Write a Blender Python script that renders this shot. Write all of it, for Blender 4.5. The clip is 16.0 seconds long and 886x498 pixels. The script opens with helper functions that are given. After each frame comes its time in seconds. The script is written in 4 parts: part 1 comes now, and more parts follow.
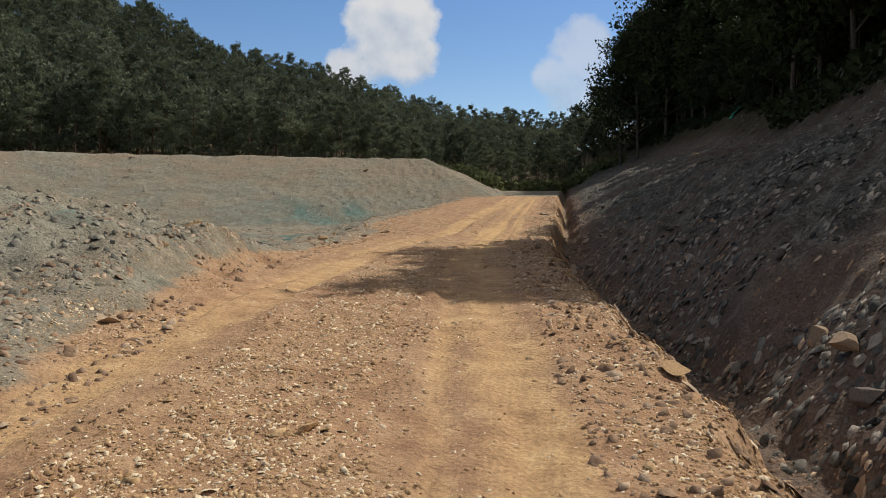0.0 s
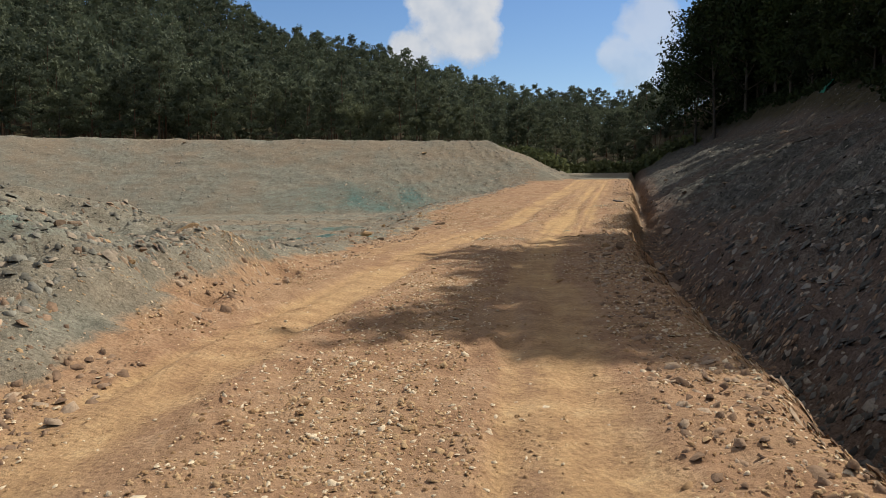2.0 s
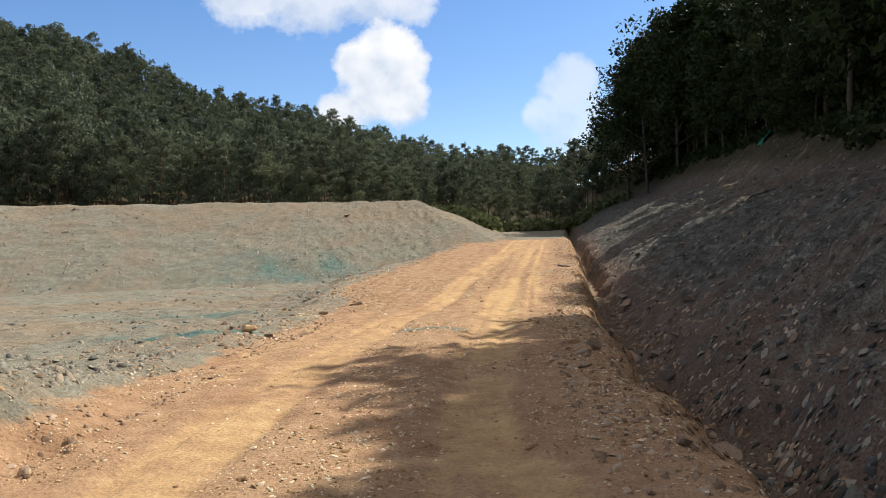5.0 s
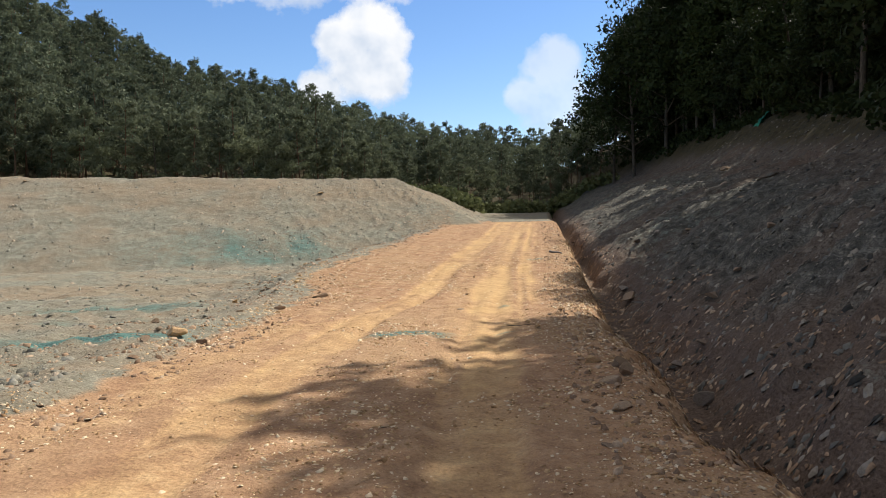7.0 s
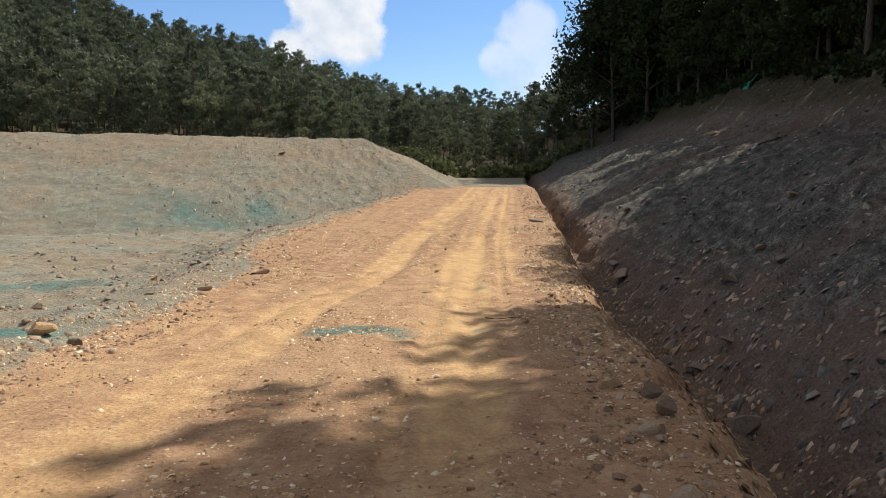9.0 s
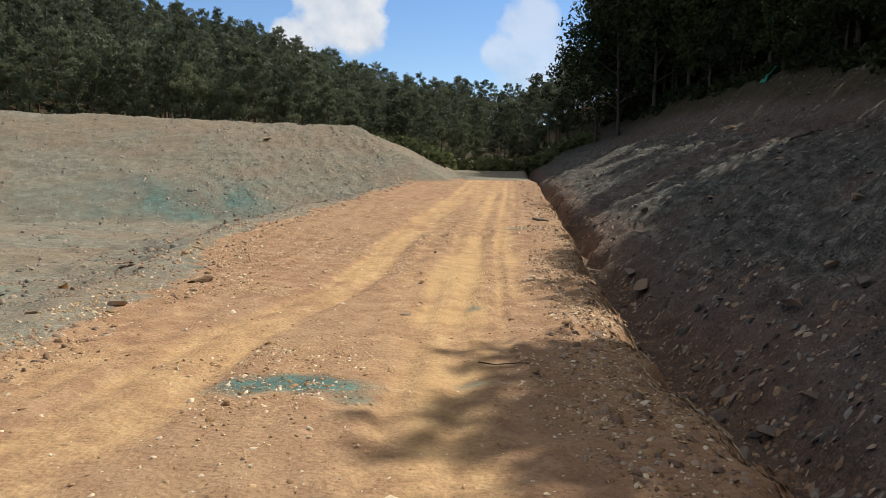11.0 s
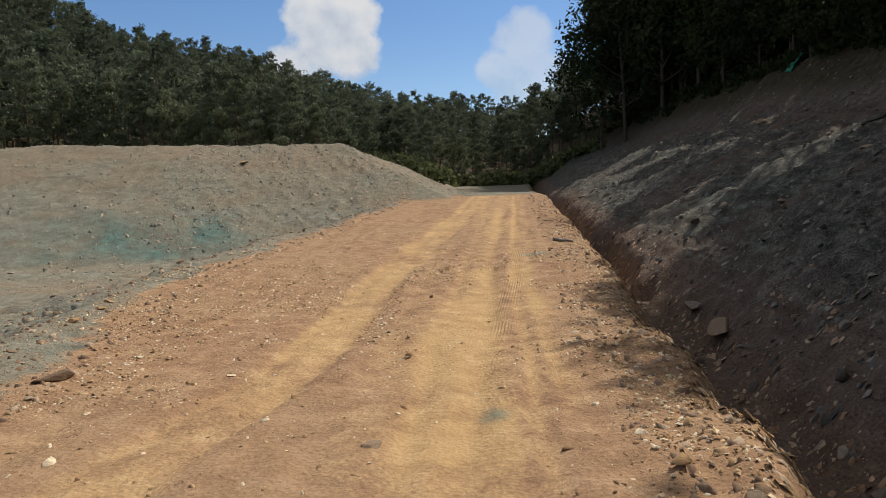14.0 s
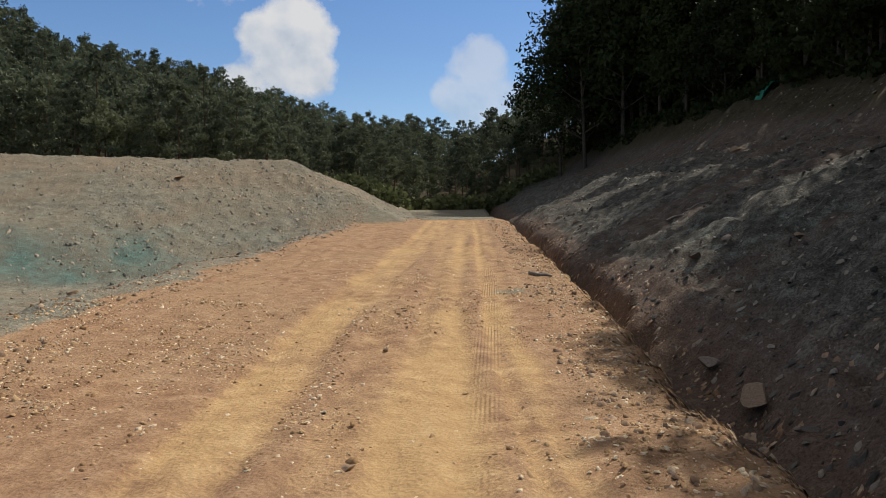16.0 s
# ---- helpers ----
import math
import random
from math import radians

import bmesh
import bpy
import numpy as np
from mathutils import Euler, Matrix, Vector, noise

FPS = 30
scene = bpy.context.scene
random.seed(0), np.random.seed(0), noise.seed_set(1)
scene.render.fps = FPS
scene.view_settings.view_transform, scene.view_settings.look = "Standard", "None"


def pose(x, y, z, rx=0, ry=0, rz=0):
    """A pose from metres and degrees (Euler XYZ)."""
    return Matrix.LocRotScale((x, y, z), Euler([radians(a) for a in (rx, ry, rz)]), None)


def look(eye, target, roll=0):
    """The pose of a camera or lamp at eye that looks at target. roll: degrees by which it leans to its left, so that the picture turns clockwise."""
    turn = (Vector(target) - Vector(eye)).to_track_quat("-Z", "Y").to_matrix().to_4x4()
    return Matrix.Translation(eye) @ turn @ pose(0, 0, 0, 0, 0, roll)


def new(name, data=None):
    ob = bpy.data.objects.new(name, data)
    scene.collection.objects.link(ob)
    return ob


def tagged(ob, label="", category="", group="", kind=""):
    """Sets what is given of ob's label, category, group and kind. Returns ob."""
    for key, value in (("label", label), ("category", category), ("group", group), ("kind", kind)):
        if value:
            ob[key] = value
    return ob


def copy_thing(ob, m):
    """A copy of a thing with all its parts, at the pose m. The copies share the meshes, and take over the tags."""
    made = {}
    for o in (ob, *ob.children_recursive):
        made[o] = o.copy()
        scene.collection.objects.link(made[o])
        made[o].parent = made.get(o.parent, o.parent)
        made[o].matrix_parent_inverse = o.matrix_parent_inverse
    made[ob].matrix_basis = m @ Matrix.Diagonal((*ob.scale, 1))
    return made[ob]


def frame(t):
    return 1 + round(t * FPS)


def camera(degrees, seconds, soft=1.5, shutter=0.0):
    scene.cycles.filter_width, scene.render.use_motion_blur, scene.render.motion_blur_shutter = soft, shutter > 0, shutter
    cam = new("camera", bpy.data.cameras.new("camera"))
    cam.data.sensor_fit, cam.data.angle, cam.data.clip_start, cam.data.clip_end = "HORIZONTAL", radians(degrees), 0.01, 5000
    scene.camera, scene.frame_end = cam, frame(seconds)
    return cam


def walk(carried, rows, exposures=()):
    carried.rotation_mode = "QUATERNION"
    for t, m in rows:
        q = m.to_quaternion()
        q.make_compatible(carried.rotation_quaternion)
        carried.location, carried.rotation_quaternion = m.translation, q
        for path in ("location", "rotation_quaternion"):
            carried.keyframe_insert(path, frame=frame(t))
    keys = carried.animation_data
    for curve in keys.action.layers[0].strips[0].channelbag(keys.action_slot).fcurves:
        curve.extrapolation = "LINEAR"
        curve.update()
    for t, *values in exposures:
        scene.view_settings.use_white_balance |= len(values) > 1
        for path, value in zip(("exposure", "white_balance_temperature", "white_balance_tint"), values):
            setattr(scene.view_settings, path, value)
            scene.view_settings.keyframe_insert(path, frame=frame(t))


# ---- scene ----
cam = camera(60.4, 16.0, 0.85)
METRES, EYE, TILT, LEAN, TURN = 25.0, 1.62, -2.0, 0.0, 0.0
ROWS = [
    (0.0, 0.0, 0.0, 0.0, 0.0, 0.0, -0.0),
    (0.5, -0.0045, 0.0325, 0.0046, 3.13, 0.5, -0.67),
    (1.0, -0.0003, 0.0642, 0.0079, 2.32, -0.98, 0.57),
    (1.5, -0.0006, 0.0957, 0.0109, 5.16, -0.91, 0.75),
    (2.0, 0.0015, 0.1296, 0.0162, 4.75, -1.35, 0.11),
    (2.5, 0.003, 0.1625, 0.0206, 5.4, -0.5, 1.27),
    (3.0, 0.0031, 0.1965, 0.0258, 3.68, -0.35, 0.69),
    (3.5, 0.0057, 0.2299, 0.03, 1.53, -0.21, 1.5),
    (4.0, 0.0046, 0.2624, 0.0346, 1.89, -0.0, 0.57),
    (4.5, 0.0058, 0.2966, 0.0362, -2.05, 1.63, 1.39),
    (5.0, 0.0043, 0.3285, 0.0404, -0.25, 3.01, 1.78),
    (7.5, 0.0045, 0.4808, 0.0519, -3.35, 0.72, 0.21),
    (8.0, 0.0101, 0.5107, 0.0524, -6.7, 0.13, 0.33),
    (8.5, 0.0113, 0.54, 0.0547, -5.17, 0.83, 0.88),
    (9.0, 0.0145, 0.5707, 0.0573, -3.9, -1.2, 0.32),
    (11.5, 0.0327, 0.7205, 0.066, -4.12, -1.77, -1.0),
    (12.0, 0.0344, 0.7506, 0.068, -3.95, -1.39, -0.34),
    (12.5, 0.0365, 0.7816, 0.0703, -5.21, -0.95, -0.24),
    (13.0, 0.0418, 0.8123, 0.0727, -5.02, -1.59, 1.8),
    (13.5, 0.0431, 0.8434, 0.0739, -4.35, -0.7, 2.09),
    (14.0, 0.0482, 0.8748, 0.0746, -3.74, -0.41, 2.19),
    (14.5, 0.0486, 0.9043, 0.0768, -3.77, 0.08, 1.69),
    (15.0, 0.0502, 0.933, 0.0778, -6.33, 1.22, 1.22),
    (15.5, 0.0526, 0.9624, 0.0793, -6.94, 1.03, 1.62),
    (16.0, 0.052, 0.9918, 0.0819, -7.39, 1.28, 0.98),
]
walk(cam, [(t, pose(0, 0, EYE, TILT, LEAN, TURN) @ pose(METRES * x, METRES * y, METRES * z, 90 + pitch, roll, yaw)) for t, x, y, z, yaw, pitch, roll in ROWS],
     [(0.0, -0.42), (2.0, -0.4), (4.2, -0.15), (5.0, 0.1), (9.0, 0.05), (12.0, -0.26), (16.0, -0.42)])

# ---- light ----
SUN_AZ, SUN_EL = 54.0, 50.0          # degrees right of the +y axis, degrees above level
world = bpy.data.worlds.new("sky")
scene.world = world
world.use_nodes = True
wn = world.node_tree.nodes
wl = world.node_tree.links
sky = wn.new("ShaderNodeTexSky")
sky.sky_type = "NISHITA"
sky.sun_disc = False
sky.sun_elevation = radians(SUN_EL)
sky.sun_rotation = radians(SUN_AZ)
sky.air_density, sky.dust_density, sky.ozone_density = 1.0, 0.2, 1.2
hue = wn.new("ShaderNodeHueSaturation")
hue.inputs["Hue"].default_value, hue.inputs["Saturation"].default_value = 0.508, 1.25
wl.new(sky.outputs[0], hue.inputs["Color"])
# broken cloud overhead and behind, above the low sky of the valley
up = wn.new("ShaderNodeSeparateXYZ")
aim = wn.new("ShaderNodeTexCoord")
wl.new(aim.outputs["Generated"], up.inputs[0])
puff = wn.new("ShaderNodeTexNoise")
puff.inputs["Scale"].default_value, puff.inputs["Detail"].default_value = 2.2, 7
wl.new(aim.outputs["Generated"], puff.inputs["Vector"])
cover = wn.new("ShaderNodeValToRGB")
cover.color_ramp.elements[0].position, cover.color_ramp.elements[1].position = 0.22, 0.50
wl.new(puff.outputs["Fac"], cover.inputs["Fac"])
high = wn.new("ShaderNodeMapRange")
high.interpolation_type = "SMOOTHSTEP"
high.inputs["From Min"].default_value, high.inputs["From Max"].default_value = 0.40, 0.55
wl.new(up.outputs["Z"], high.inputs["Value"])
both = wn.new("ShaderNodeMath")
both.operation = "MULTIPLY"
wl.new(cover.outputs["Color"], both.inputs[0])
wl.new(high.outputs[0], both.inputs[1])
veil = wn.new("ShaderNodeMix")
veil.data_type = "RGBA"
veil.inputs[7].default_value = (3.3, 3.15, 3.1, 1)
wl.new(both.outputs[0], veil.inputs[0])
wl.new(hue.outputs[0], veil.inputs[6])
wl.new(veil.outputs[2], wn["Background"].inputs[0])
wn["Background"].inputs[1].default_value = 0.145
sun = new("sun", bpy.data.lights.new("sun", "SUN"))
sun.data.energy = 5.0
sun.data.angle = radians(0.53)
sun.data.color = (1.0, 0.94, 0.85)
_a, _e = radians(SUN_AZ), radians(SUN_EL)
SUN_DIR = Vector((math.sin(_a) * math.cos(_e), math.cos(_a) * math.cos(_e), math.sin(_e)))
sun.matrix_world = look(SUN_DIR * 300, (0, 0, 0))

# ---- materials ----
def material(name, rough=0.9, spec=0.25):
    m = bpy.data.materials.new(name)
    m.use_nodes = True
    b = m.node_tree.nodes["Principled BSDF"]
    b.inputs["Roughness"].default_value = rough
    b.inputs["Specular IOR Level"].default_value = spec
    return m, m.node_tree.nodes, m.node_tree.links, b


def nz(n, l, scale, detail=4.0, rough=0.6, vec=None, dist=0.0):
    t = n.new("ShaderNodeTexNoise")
    t.inputs["Scale"].default_value, t.inputs["Detail"].default_value = scale, detail
    t.inputs["Roughness"].default_value, t.inputs["Distortion"].default_value = rough, dist
    if vec is not None:
        l.new(vec, t.inputs["Vector"])
    return t.outputs["Fac"]


def ramp(n, l, fac, stops):
    r = n.new("ShaderNodeValToRGB")
    el = r.color_ramp.elements
    while len(el) < len(stops):
        el.new(0.5)
    for e, (p, c) in zip(el, stops):
        e.position = p
        e.color = (*c, 1) if len(c) == 3 else c
    l.new(fac, r.inputs["Fac"])
    return r.outputs["Color"]


def mix(n, l, fac, a, b, mode="MIX"):
    m = n.new("ShaderNodeMix")
    m.data_type, m.blend_type = "RGBA", mode
    for value, socket in ((fac, m.inputs[0]), (a, m.inputs[6]), (b, m.inputs[7])):
        if isinstance(value, (int, float)):
            socket.default_value = value
        elif isinstance(value, tuple):
            socket.default_value = (*value, 1)
        else:
            l.new(value, socket)
    return m.outputs[2]


def calc(n, l, op, a, b):
    m = n.new("ShaderNodeMath")
    m.operation = op
    m.use_clamp = op in ("MULTIPLY_ADD",)
    for value, socket in ((a, m.inputs[0]), (b, m.inputs[1])):
        if isinstance(value, (int, float)):
            socket.default_value = value
        else:
            l.new(value, socket)
    return m.outputs[0]


def attribute(n, name):
    a = n.new("ShaderNodeAttribute")
    a.attribute_name = name
    return a.outputs["Fac"]


def coords(n, which="Object"):
    return n.new("ShaderNodeTexCoord").outputs[which]


def bump(n, l, bsdf, height, strength, distance):
    b = n.new("ShaderNodeBump")
    b.inputs["Strength"].default_value, b.inputs["Distance"].default_value = strength, distance
    l.new(height, b.inputs["Height"])
    l.new(b.outputs[0], bsdf.inputs["Normal"])


def earth_material():
    m, n, l, b = material("earth", 0.95, 0.12)
    v = coords(n)
    fine, mid, big = nz(n, l, 26, 5, 0.7, v), nz(n, l, 3.2, 5, 0.65, v), nz(n, l, 0.45, 4, 0.6, v)
    grain = nz(n, l, 140, 4, 0.75, v)
    grit = n.new("ShaderNodeTexVoronoi")
    grit.inputs["Scale"].default_value = 22
    l.new(v, grit.inputs["Vector"])
    # bare grey-brown shale of the cut slopes
    shale = ramp(n, l, mid, [(0.25, (0.13, 0.13, 0.105)), (0.5, (0.225, 0.222, 0.175)), (0.75, (0.33, 0.32, 0.255))])
    shale = mix(n, l, ramp(n, l, big, [(0.42, (0, 0, 0)), (0.66, (1, 1, 1))]), shale, mix(n, l, mid, (0.18, 0.152, 0.11), (0.32, 0.272, 0.20)))
    shale = mix(n, l, calc(n, l, "MULTIPLY", attribute(n, "brown"), 0.75), shale, mix(n, l, mid, (0.19, 0.13, 0.08), (0.37, 0.275, 0.18)))
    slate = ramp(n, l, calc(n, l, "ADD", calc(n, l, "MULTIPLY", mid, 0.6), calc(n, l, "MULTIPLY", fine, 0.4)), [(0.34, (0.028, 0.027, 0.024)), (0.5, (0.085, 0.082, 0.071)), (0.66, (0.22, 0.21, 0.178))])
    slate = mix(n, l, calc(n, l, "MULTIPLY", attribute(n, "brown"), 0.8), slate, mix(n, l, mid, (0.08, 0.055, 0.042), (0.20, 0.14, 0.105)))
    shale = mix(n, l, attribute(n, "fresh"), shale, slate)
    # orange soil of the road
    soil = ramp(n, l, mid, [(0.25, (0.235, 0.135, 0.08)), (0.5, (0.375, 0.228, 0.132)), (0.75, (0.50, 0.34, 0.21))])
    soil = mix(n, l, ramp(n, l, big, [(0.4, (0, 0, 0)), (0.7, (1, 1, 1))]), soil, mix(n, l, mid, (0.30, 0.18, 0.10), (0.49, 0.335, 0.20)))
    dust = ramp(n, l, mid, [(0.2, (0.45, 0.28, 0.13)), (0.55, (0.56, 0.37, 0.18)), (0.85, (0.65, 0.47, 0.26))])
    # brown of leaf litter, also painted as shade on the upper cut
    leafy = ramp(n, l, mid, [(0.3, (0.035, 0.03, 0.018)), (0.7, (0.09, 0.075, 0.04))])
    dye = ramp(n, l, mid, [(0.3, (0.012, 0.085, 0.095)), (0.7, (0.11, 0.245, 0.215))])
    wob = calc(n, l, "ADD", calc(n, l, "MULTIPLY", calc(n, l, "SUBTRACT", mid, 0.5), 0.9), calc(n, l, "MULTIPLY", calc(n, l, "SUBTRACT", fine, 0.5), 0.5))

    def edge(name, lo=0.3, hi=0.7):
        return ramp(n, l, calc(n, l, "ADD", attribute(n, name), wob), [(lo, (0, 0, 0)), (hi, (1, 1, 1))])
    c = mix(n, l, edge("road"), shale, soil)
    c = mix(n, l, calc(n, l, "MULTIPLY", edge("track", 0.2, 0.9), 0.9), c, dust)
    c = mix(n, l, edge("litter_shade"), c, leafy)
    c = mix(n, l, calc(n, l, "MULTIPLY", edge("dye", 0.3, 1.0), 0.88), c, dye)
    speck = mix(n, l, 0.9, ramp(n, l, fine, [(0.32, (0.5, 0.47, 0.45)), (0.5, (1, 1, 1)), (0.74, (1.3, 1.28, 1.24))]), ramp(n, l, grain, [(0.30, (0.35, 0.33, 0.32)), (0.48, (1, 1, 1)), (0.70, (1.6, 1.57, 1.5))]), "MULTIPLY")
    c = mix(n, l, calc(n, l, "SUBTRACT", 1.0, calc(n, l, "MAXIMUM", calc(n, l, "MULTIPLY", attribute(n, "track"), 0.85), calc(n, l, "MULTIPLY", attribute(n, "road"), 0.45))), c, mix(n, l, 1.0, c, speck, "MULTIPLY"))
    l.new(c, b.inputs["Base Color"])
    wave = calc(n, l, "MULTIPLY", calc(n, l, "SINE", calc(n, l, "MULTIPLY", attribute(n, "lane"), 140.0), 0.0), attribute(n, "tread"))
    fine = calc(n, l, "ADD", fine, calc(n, l, "ADD", calc(n, l, "MULTIPLY", wave, 0.6), calc(n, l, "MULTIPLY", grain, 0.5)))
    h = calc(n, l, "ADD", calc(n, l, "ADD", calc(n, l, "MULTIPLY", mid, 2.5), calc(n, l, "MULTIPLY", fine, 0.8)), calc(n, l, "MULTIPLY", grit.outputs["Distance"], 0.8))
    bump(n, l, b, h, 0.65, 0.02)
    return m


def stone_material(name, dark, light, warm, rough=0.92, spec=0.1):
    m, n, l, b = material(name, rough, spec)
    v = coords(n)
    isl = n.new("ShaderNodeNewGeometry").outputs["Random Per Island"]
    obj = n.new("ShaderNodeObjectInfo").outputs["Random"]
    r = calc(n, l, "FRACT", calc(n, l, "ADD", isl, calc(n, l, "MULTIPLY", obj, 7.3)), 0.0)
    c = mix(n, l, r, dark, light)
    c = mix(n, l, calc(n, l, "GREATER_THAN", calc(n, l, "FRACT", calc(n, l, "MULTIPLY", r, 13.7), 0.0), 0.72), c, warm)
    g = nz(n, l, 18, 6, 0.7, v)
    c = mix(n, l, 0.8, c, ramp(n, l, g, [(0.3, (0.5, 0.48, 0.46)), (0.55, (1, 1, 1)), (0.75, (1.3, 1.25, 1.2))]), "MULTIPLY")
    l.new(c, b.inputs["Base Color"])
    bump(n, l, b, g, 0.6, 0.02)
    return m


def leaf_material(name, dark, light, through_light=0.35):
    m, n, l, b = material(name, 0.7, 0.12)
    isl = n.new("ShaderNodeNewGeometry").outputs["Random Per Island"]
    obj = n.new("ShaderNodeObjectInfo").outputs["Random"]
    big = nz(n, l, 0.12, 3, 0.6, n.new("ShaderNodeNewGeometry").outputs["Position"])
    r = calc(n, l, "ADD", calc(n, l, "MULTIPLY", isl, 0.35), calc(n, l, "ADD", calc(n, l, "MULTIPLY", calc(n, l, "FRACT", calc(n, l, "ADD", obj, attribute(n, "tone")), 0.0), 0.5), calc(n, l, "SUBTRACT", calc(n, l, "MULTIPLY", big, 0.7), 0.2)))
    c = mix(n, l, r, dark, light)
    l.new(c, b.inputs["Base Color"])
    t = n.new("ShaderNodeBsdfTranslucent")
    l.new(c, t.inputs["Color"])
    s = n.new("ShaderNodeMixShader")
    s.inputs[0].default_value = through_light
    l.new(b.outputs[0], s.inputs[1])
    l.new(t.outputs[0], s.inputs[2])
    l.new(s.outputs[0], n["Material Output"].inputs["Surface"])
    return m


def bark_material(name, dark, light):
    m, n, l, b = material(name, 0.9, 0.15)
    mp = n.new("ShaderNodeMapping")
    mp.inputs["Scale"].default_value = (6, 6, 1.2)
    l.new(coords(n), mp.inputs["Vector"])
    g = nz(n, l, 3, 6, 0.7, mp.outputs[0])
    l.new(ramp(n, l, g, [(0.3, dark), (0.7, light)]), b.inputs["Base Color"])
    bump(n, l, b, g, 0.8, 0.03)
    return m


EARTH = earth_material()
GRAVEL = stone_material("gravel", (0.30, 0.18, 0.09), (0.62, 0.43, 0.24), (0.80, 0.66, 0.46))
SHALE = stone_material("shale", (0.15, 0.142, 0.115), (0.34, 0.325, 0.265), (0.40, 0.33, 0.245))
SCREE = stone_material("scree_shale", (0.03, 0.029, 0.026), (0.18, 0.172, 0.15), (0.31, 0.275, 0.225), 0.85, 0.15)
ROCK = stone_material("rock", (0.22, 0.155, 0.105), (0.46, 0.34, 0.23), (0.54, 0.36, 0.19))
RUBBLE = stone_material("rubble_rock", (0.20, 0.13, 0.085), (0.40, 0.275, 0.18), (0.50, 0.375, 0.26))
DITCH = stone_material("ditch_rock", (0.14, 0.115, 0.095), (0.30, 0.255, 0.21), (0.32, 0.235, 0.165))
# leaf green darkened to near black: the wood's shade is in the colour
LEAF_SHADED = leaf_material("shaded_broad_leaves", (0.008, 0.013, 0.006), (0.04, 0.056, 0.018), 0.12)
LEAF_B = leaf_material("pine_needles", (0.028, 0.038, 0.025), (0.19, 0.215, 0.13), 0.3)
LEAF_D = leaf_material("hill_leaves", (0.04, 0.05, 0.03), (0.20, 0.22, 0.125), 0.3)
LEAF_R = leaf_material("dry_leaves", (0.08, 0.045, 0.035), (0.16, 0.095, 0.07), 0.3)
LEAF_C = leaf_material("shrub_leaves", (0.05, 0.065, 0.028), (0.20, 0.215, 0.095))
PALE_BARK = bark_material("pale_bark", (0.16, 0.145, 0.13), (0.36, 0.33, 0.30))
BARK = bark_material("bark", (0.035, 0.028, 0.022), (0.14, 0.115, 0.09))
PINE_BARK = bark_material("pine_bark", (0.06, 0.035, 0.022), (0.22, 0.14, 0.09))

# ---- mesh helpers ----
rng = np.random.default_rng(11)


def mesh_of(name, verts, faces, mat, smooth=False):
    me = bpy.data.meshes.new(name)
    verts = np.asarray(verts, dtype=np.float32)
    faces = np.asarray(faces, dtype=np.int32)
    k = faces.shape[1]
    me.vertices.add(len(verts))
    me.vertices.foreach_set("co", verts.ravel())
    me.loops.add(faces.size)
    me.loops.foreach_set("vertex_index", faces.ravel())
    me.polygons.add(len(faces))
    me.polygons.foreach_set("loop_start", np.arange(0, faces.size, k, dtype=np.int32))
    me.polygons.foreach_set("loop_total", np.full(len(faces), k, dtype=np.int32))
    if smooth:
        me.polygons.foreach_set("use_smooth", np.ones(len(faces), dtype=bool))
    me.materials.append(mat)
    me.update(calc_edges=True)
    me.validate()
    return me


def part(name, me, parent, label=""):
    ob = new(name, me)
    ob.parent = parent
    return tagged(ob, label)


def sm(a, b, t):
    t = np.clip((t - a) / (b - a), 0, 1)
    return t * t * (3 - 2 * t)


_tab = np.random.default_rng(5).random((256, 256))


def vnoise(x, y, scale, seed=0):
    """Smooth value noise, -1 to 1, with cells 1/scale wide."""
    x, y = np.asarray(x) * scale + 17.3 * seed + 1000, np.asarray(y) * scale + 31.7 * seed + 1000
    i, j = np.floor(x).astype(int), np.floor(y).astype(int)
    u, v = x - i, y - j
    u, v = u * u * (3 - 2 * u), v * v * (3 - 2 * v)
    a, b = _tab[i % 256, j % 256], _tab[(i + 1) % 256, j % 256]
    c, d = _tab[i % 256, (j + 1) % 256], _tab[(i + 1) % 256, (j + 1) % 256]
    return ((a * (1 - u) + b * u) * (1 - v) + (c * (1 - u) + d * u) * v) * 2 - 1


def fbm(x, y, scale, octaves=4, seed=0):
    s, amp = 0, 1.0
    for k in range(octaves):
        s = s + amp * vnoise(x, y, scale * 2.03 ** k, seed + k)
        amp *= 0.5
    return s


# ---- the lie of the land ----
def road_z(y):
    return np.interp(y, [-80, 0, 4, 8, 10, 24, 28, 34.5, 37.6, 50, 58, 63, 70, 85, 103, 130],
                     [-4, -0.1, 0.25, 0.58, 0.67, 1.0, 1.08, 1.42, 1.75, 2.75, 3.45, 3.80, 4.05, 4.7, 5.9, 7.0])


def left_edge(y):
    return np.interp(y, [-80, 6, 14, 22, 28, 36, 45, 57, 65, 94], [-3.5, -3.5, -4.0, -3.6, -2.9, -3.3, -1.5, 1.1, 2.3, 4.5])


def right_lip(y):
    return np.interp(y, [-80, 4, 10, 19, 24, 29, 40, 62, 75, 103], [1.6, 1.86, 2.0, 2.55, 3.35, 4.05, 5.9, 9.3, 11.2, 16.0])


def left_track(y):
    return np.interp(y, [-80, 4, 8, 14, 20, 26, 30, 36, 50, 63], [-3.2, -3.0, -2.6, -2.1, -1.7, -1.0, 0.1, 1.0, 3.9, 6.0])


def right_track(y):
    return np.interp(y, [-80, 4, 8, 14, 20, 28, 36, 50, 63], [0.3, 0.4, 0.45, 0.5, 0.85, 1.7, 2.8, 5.1, 7.2])


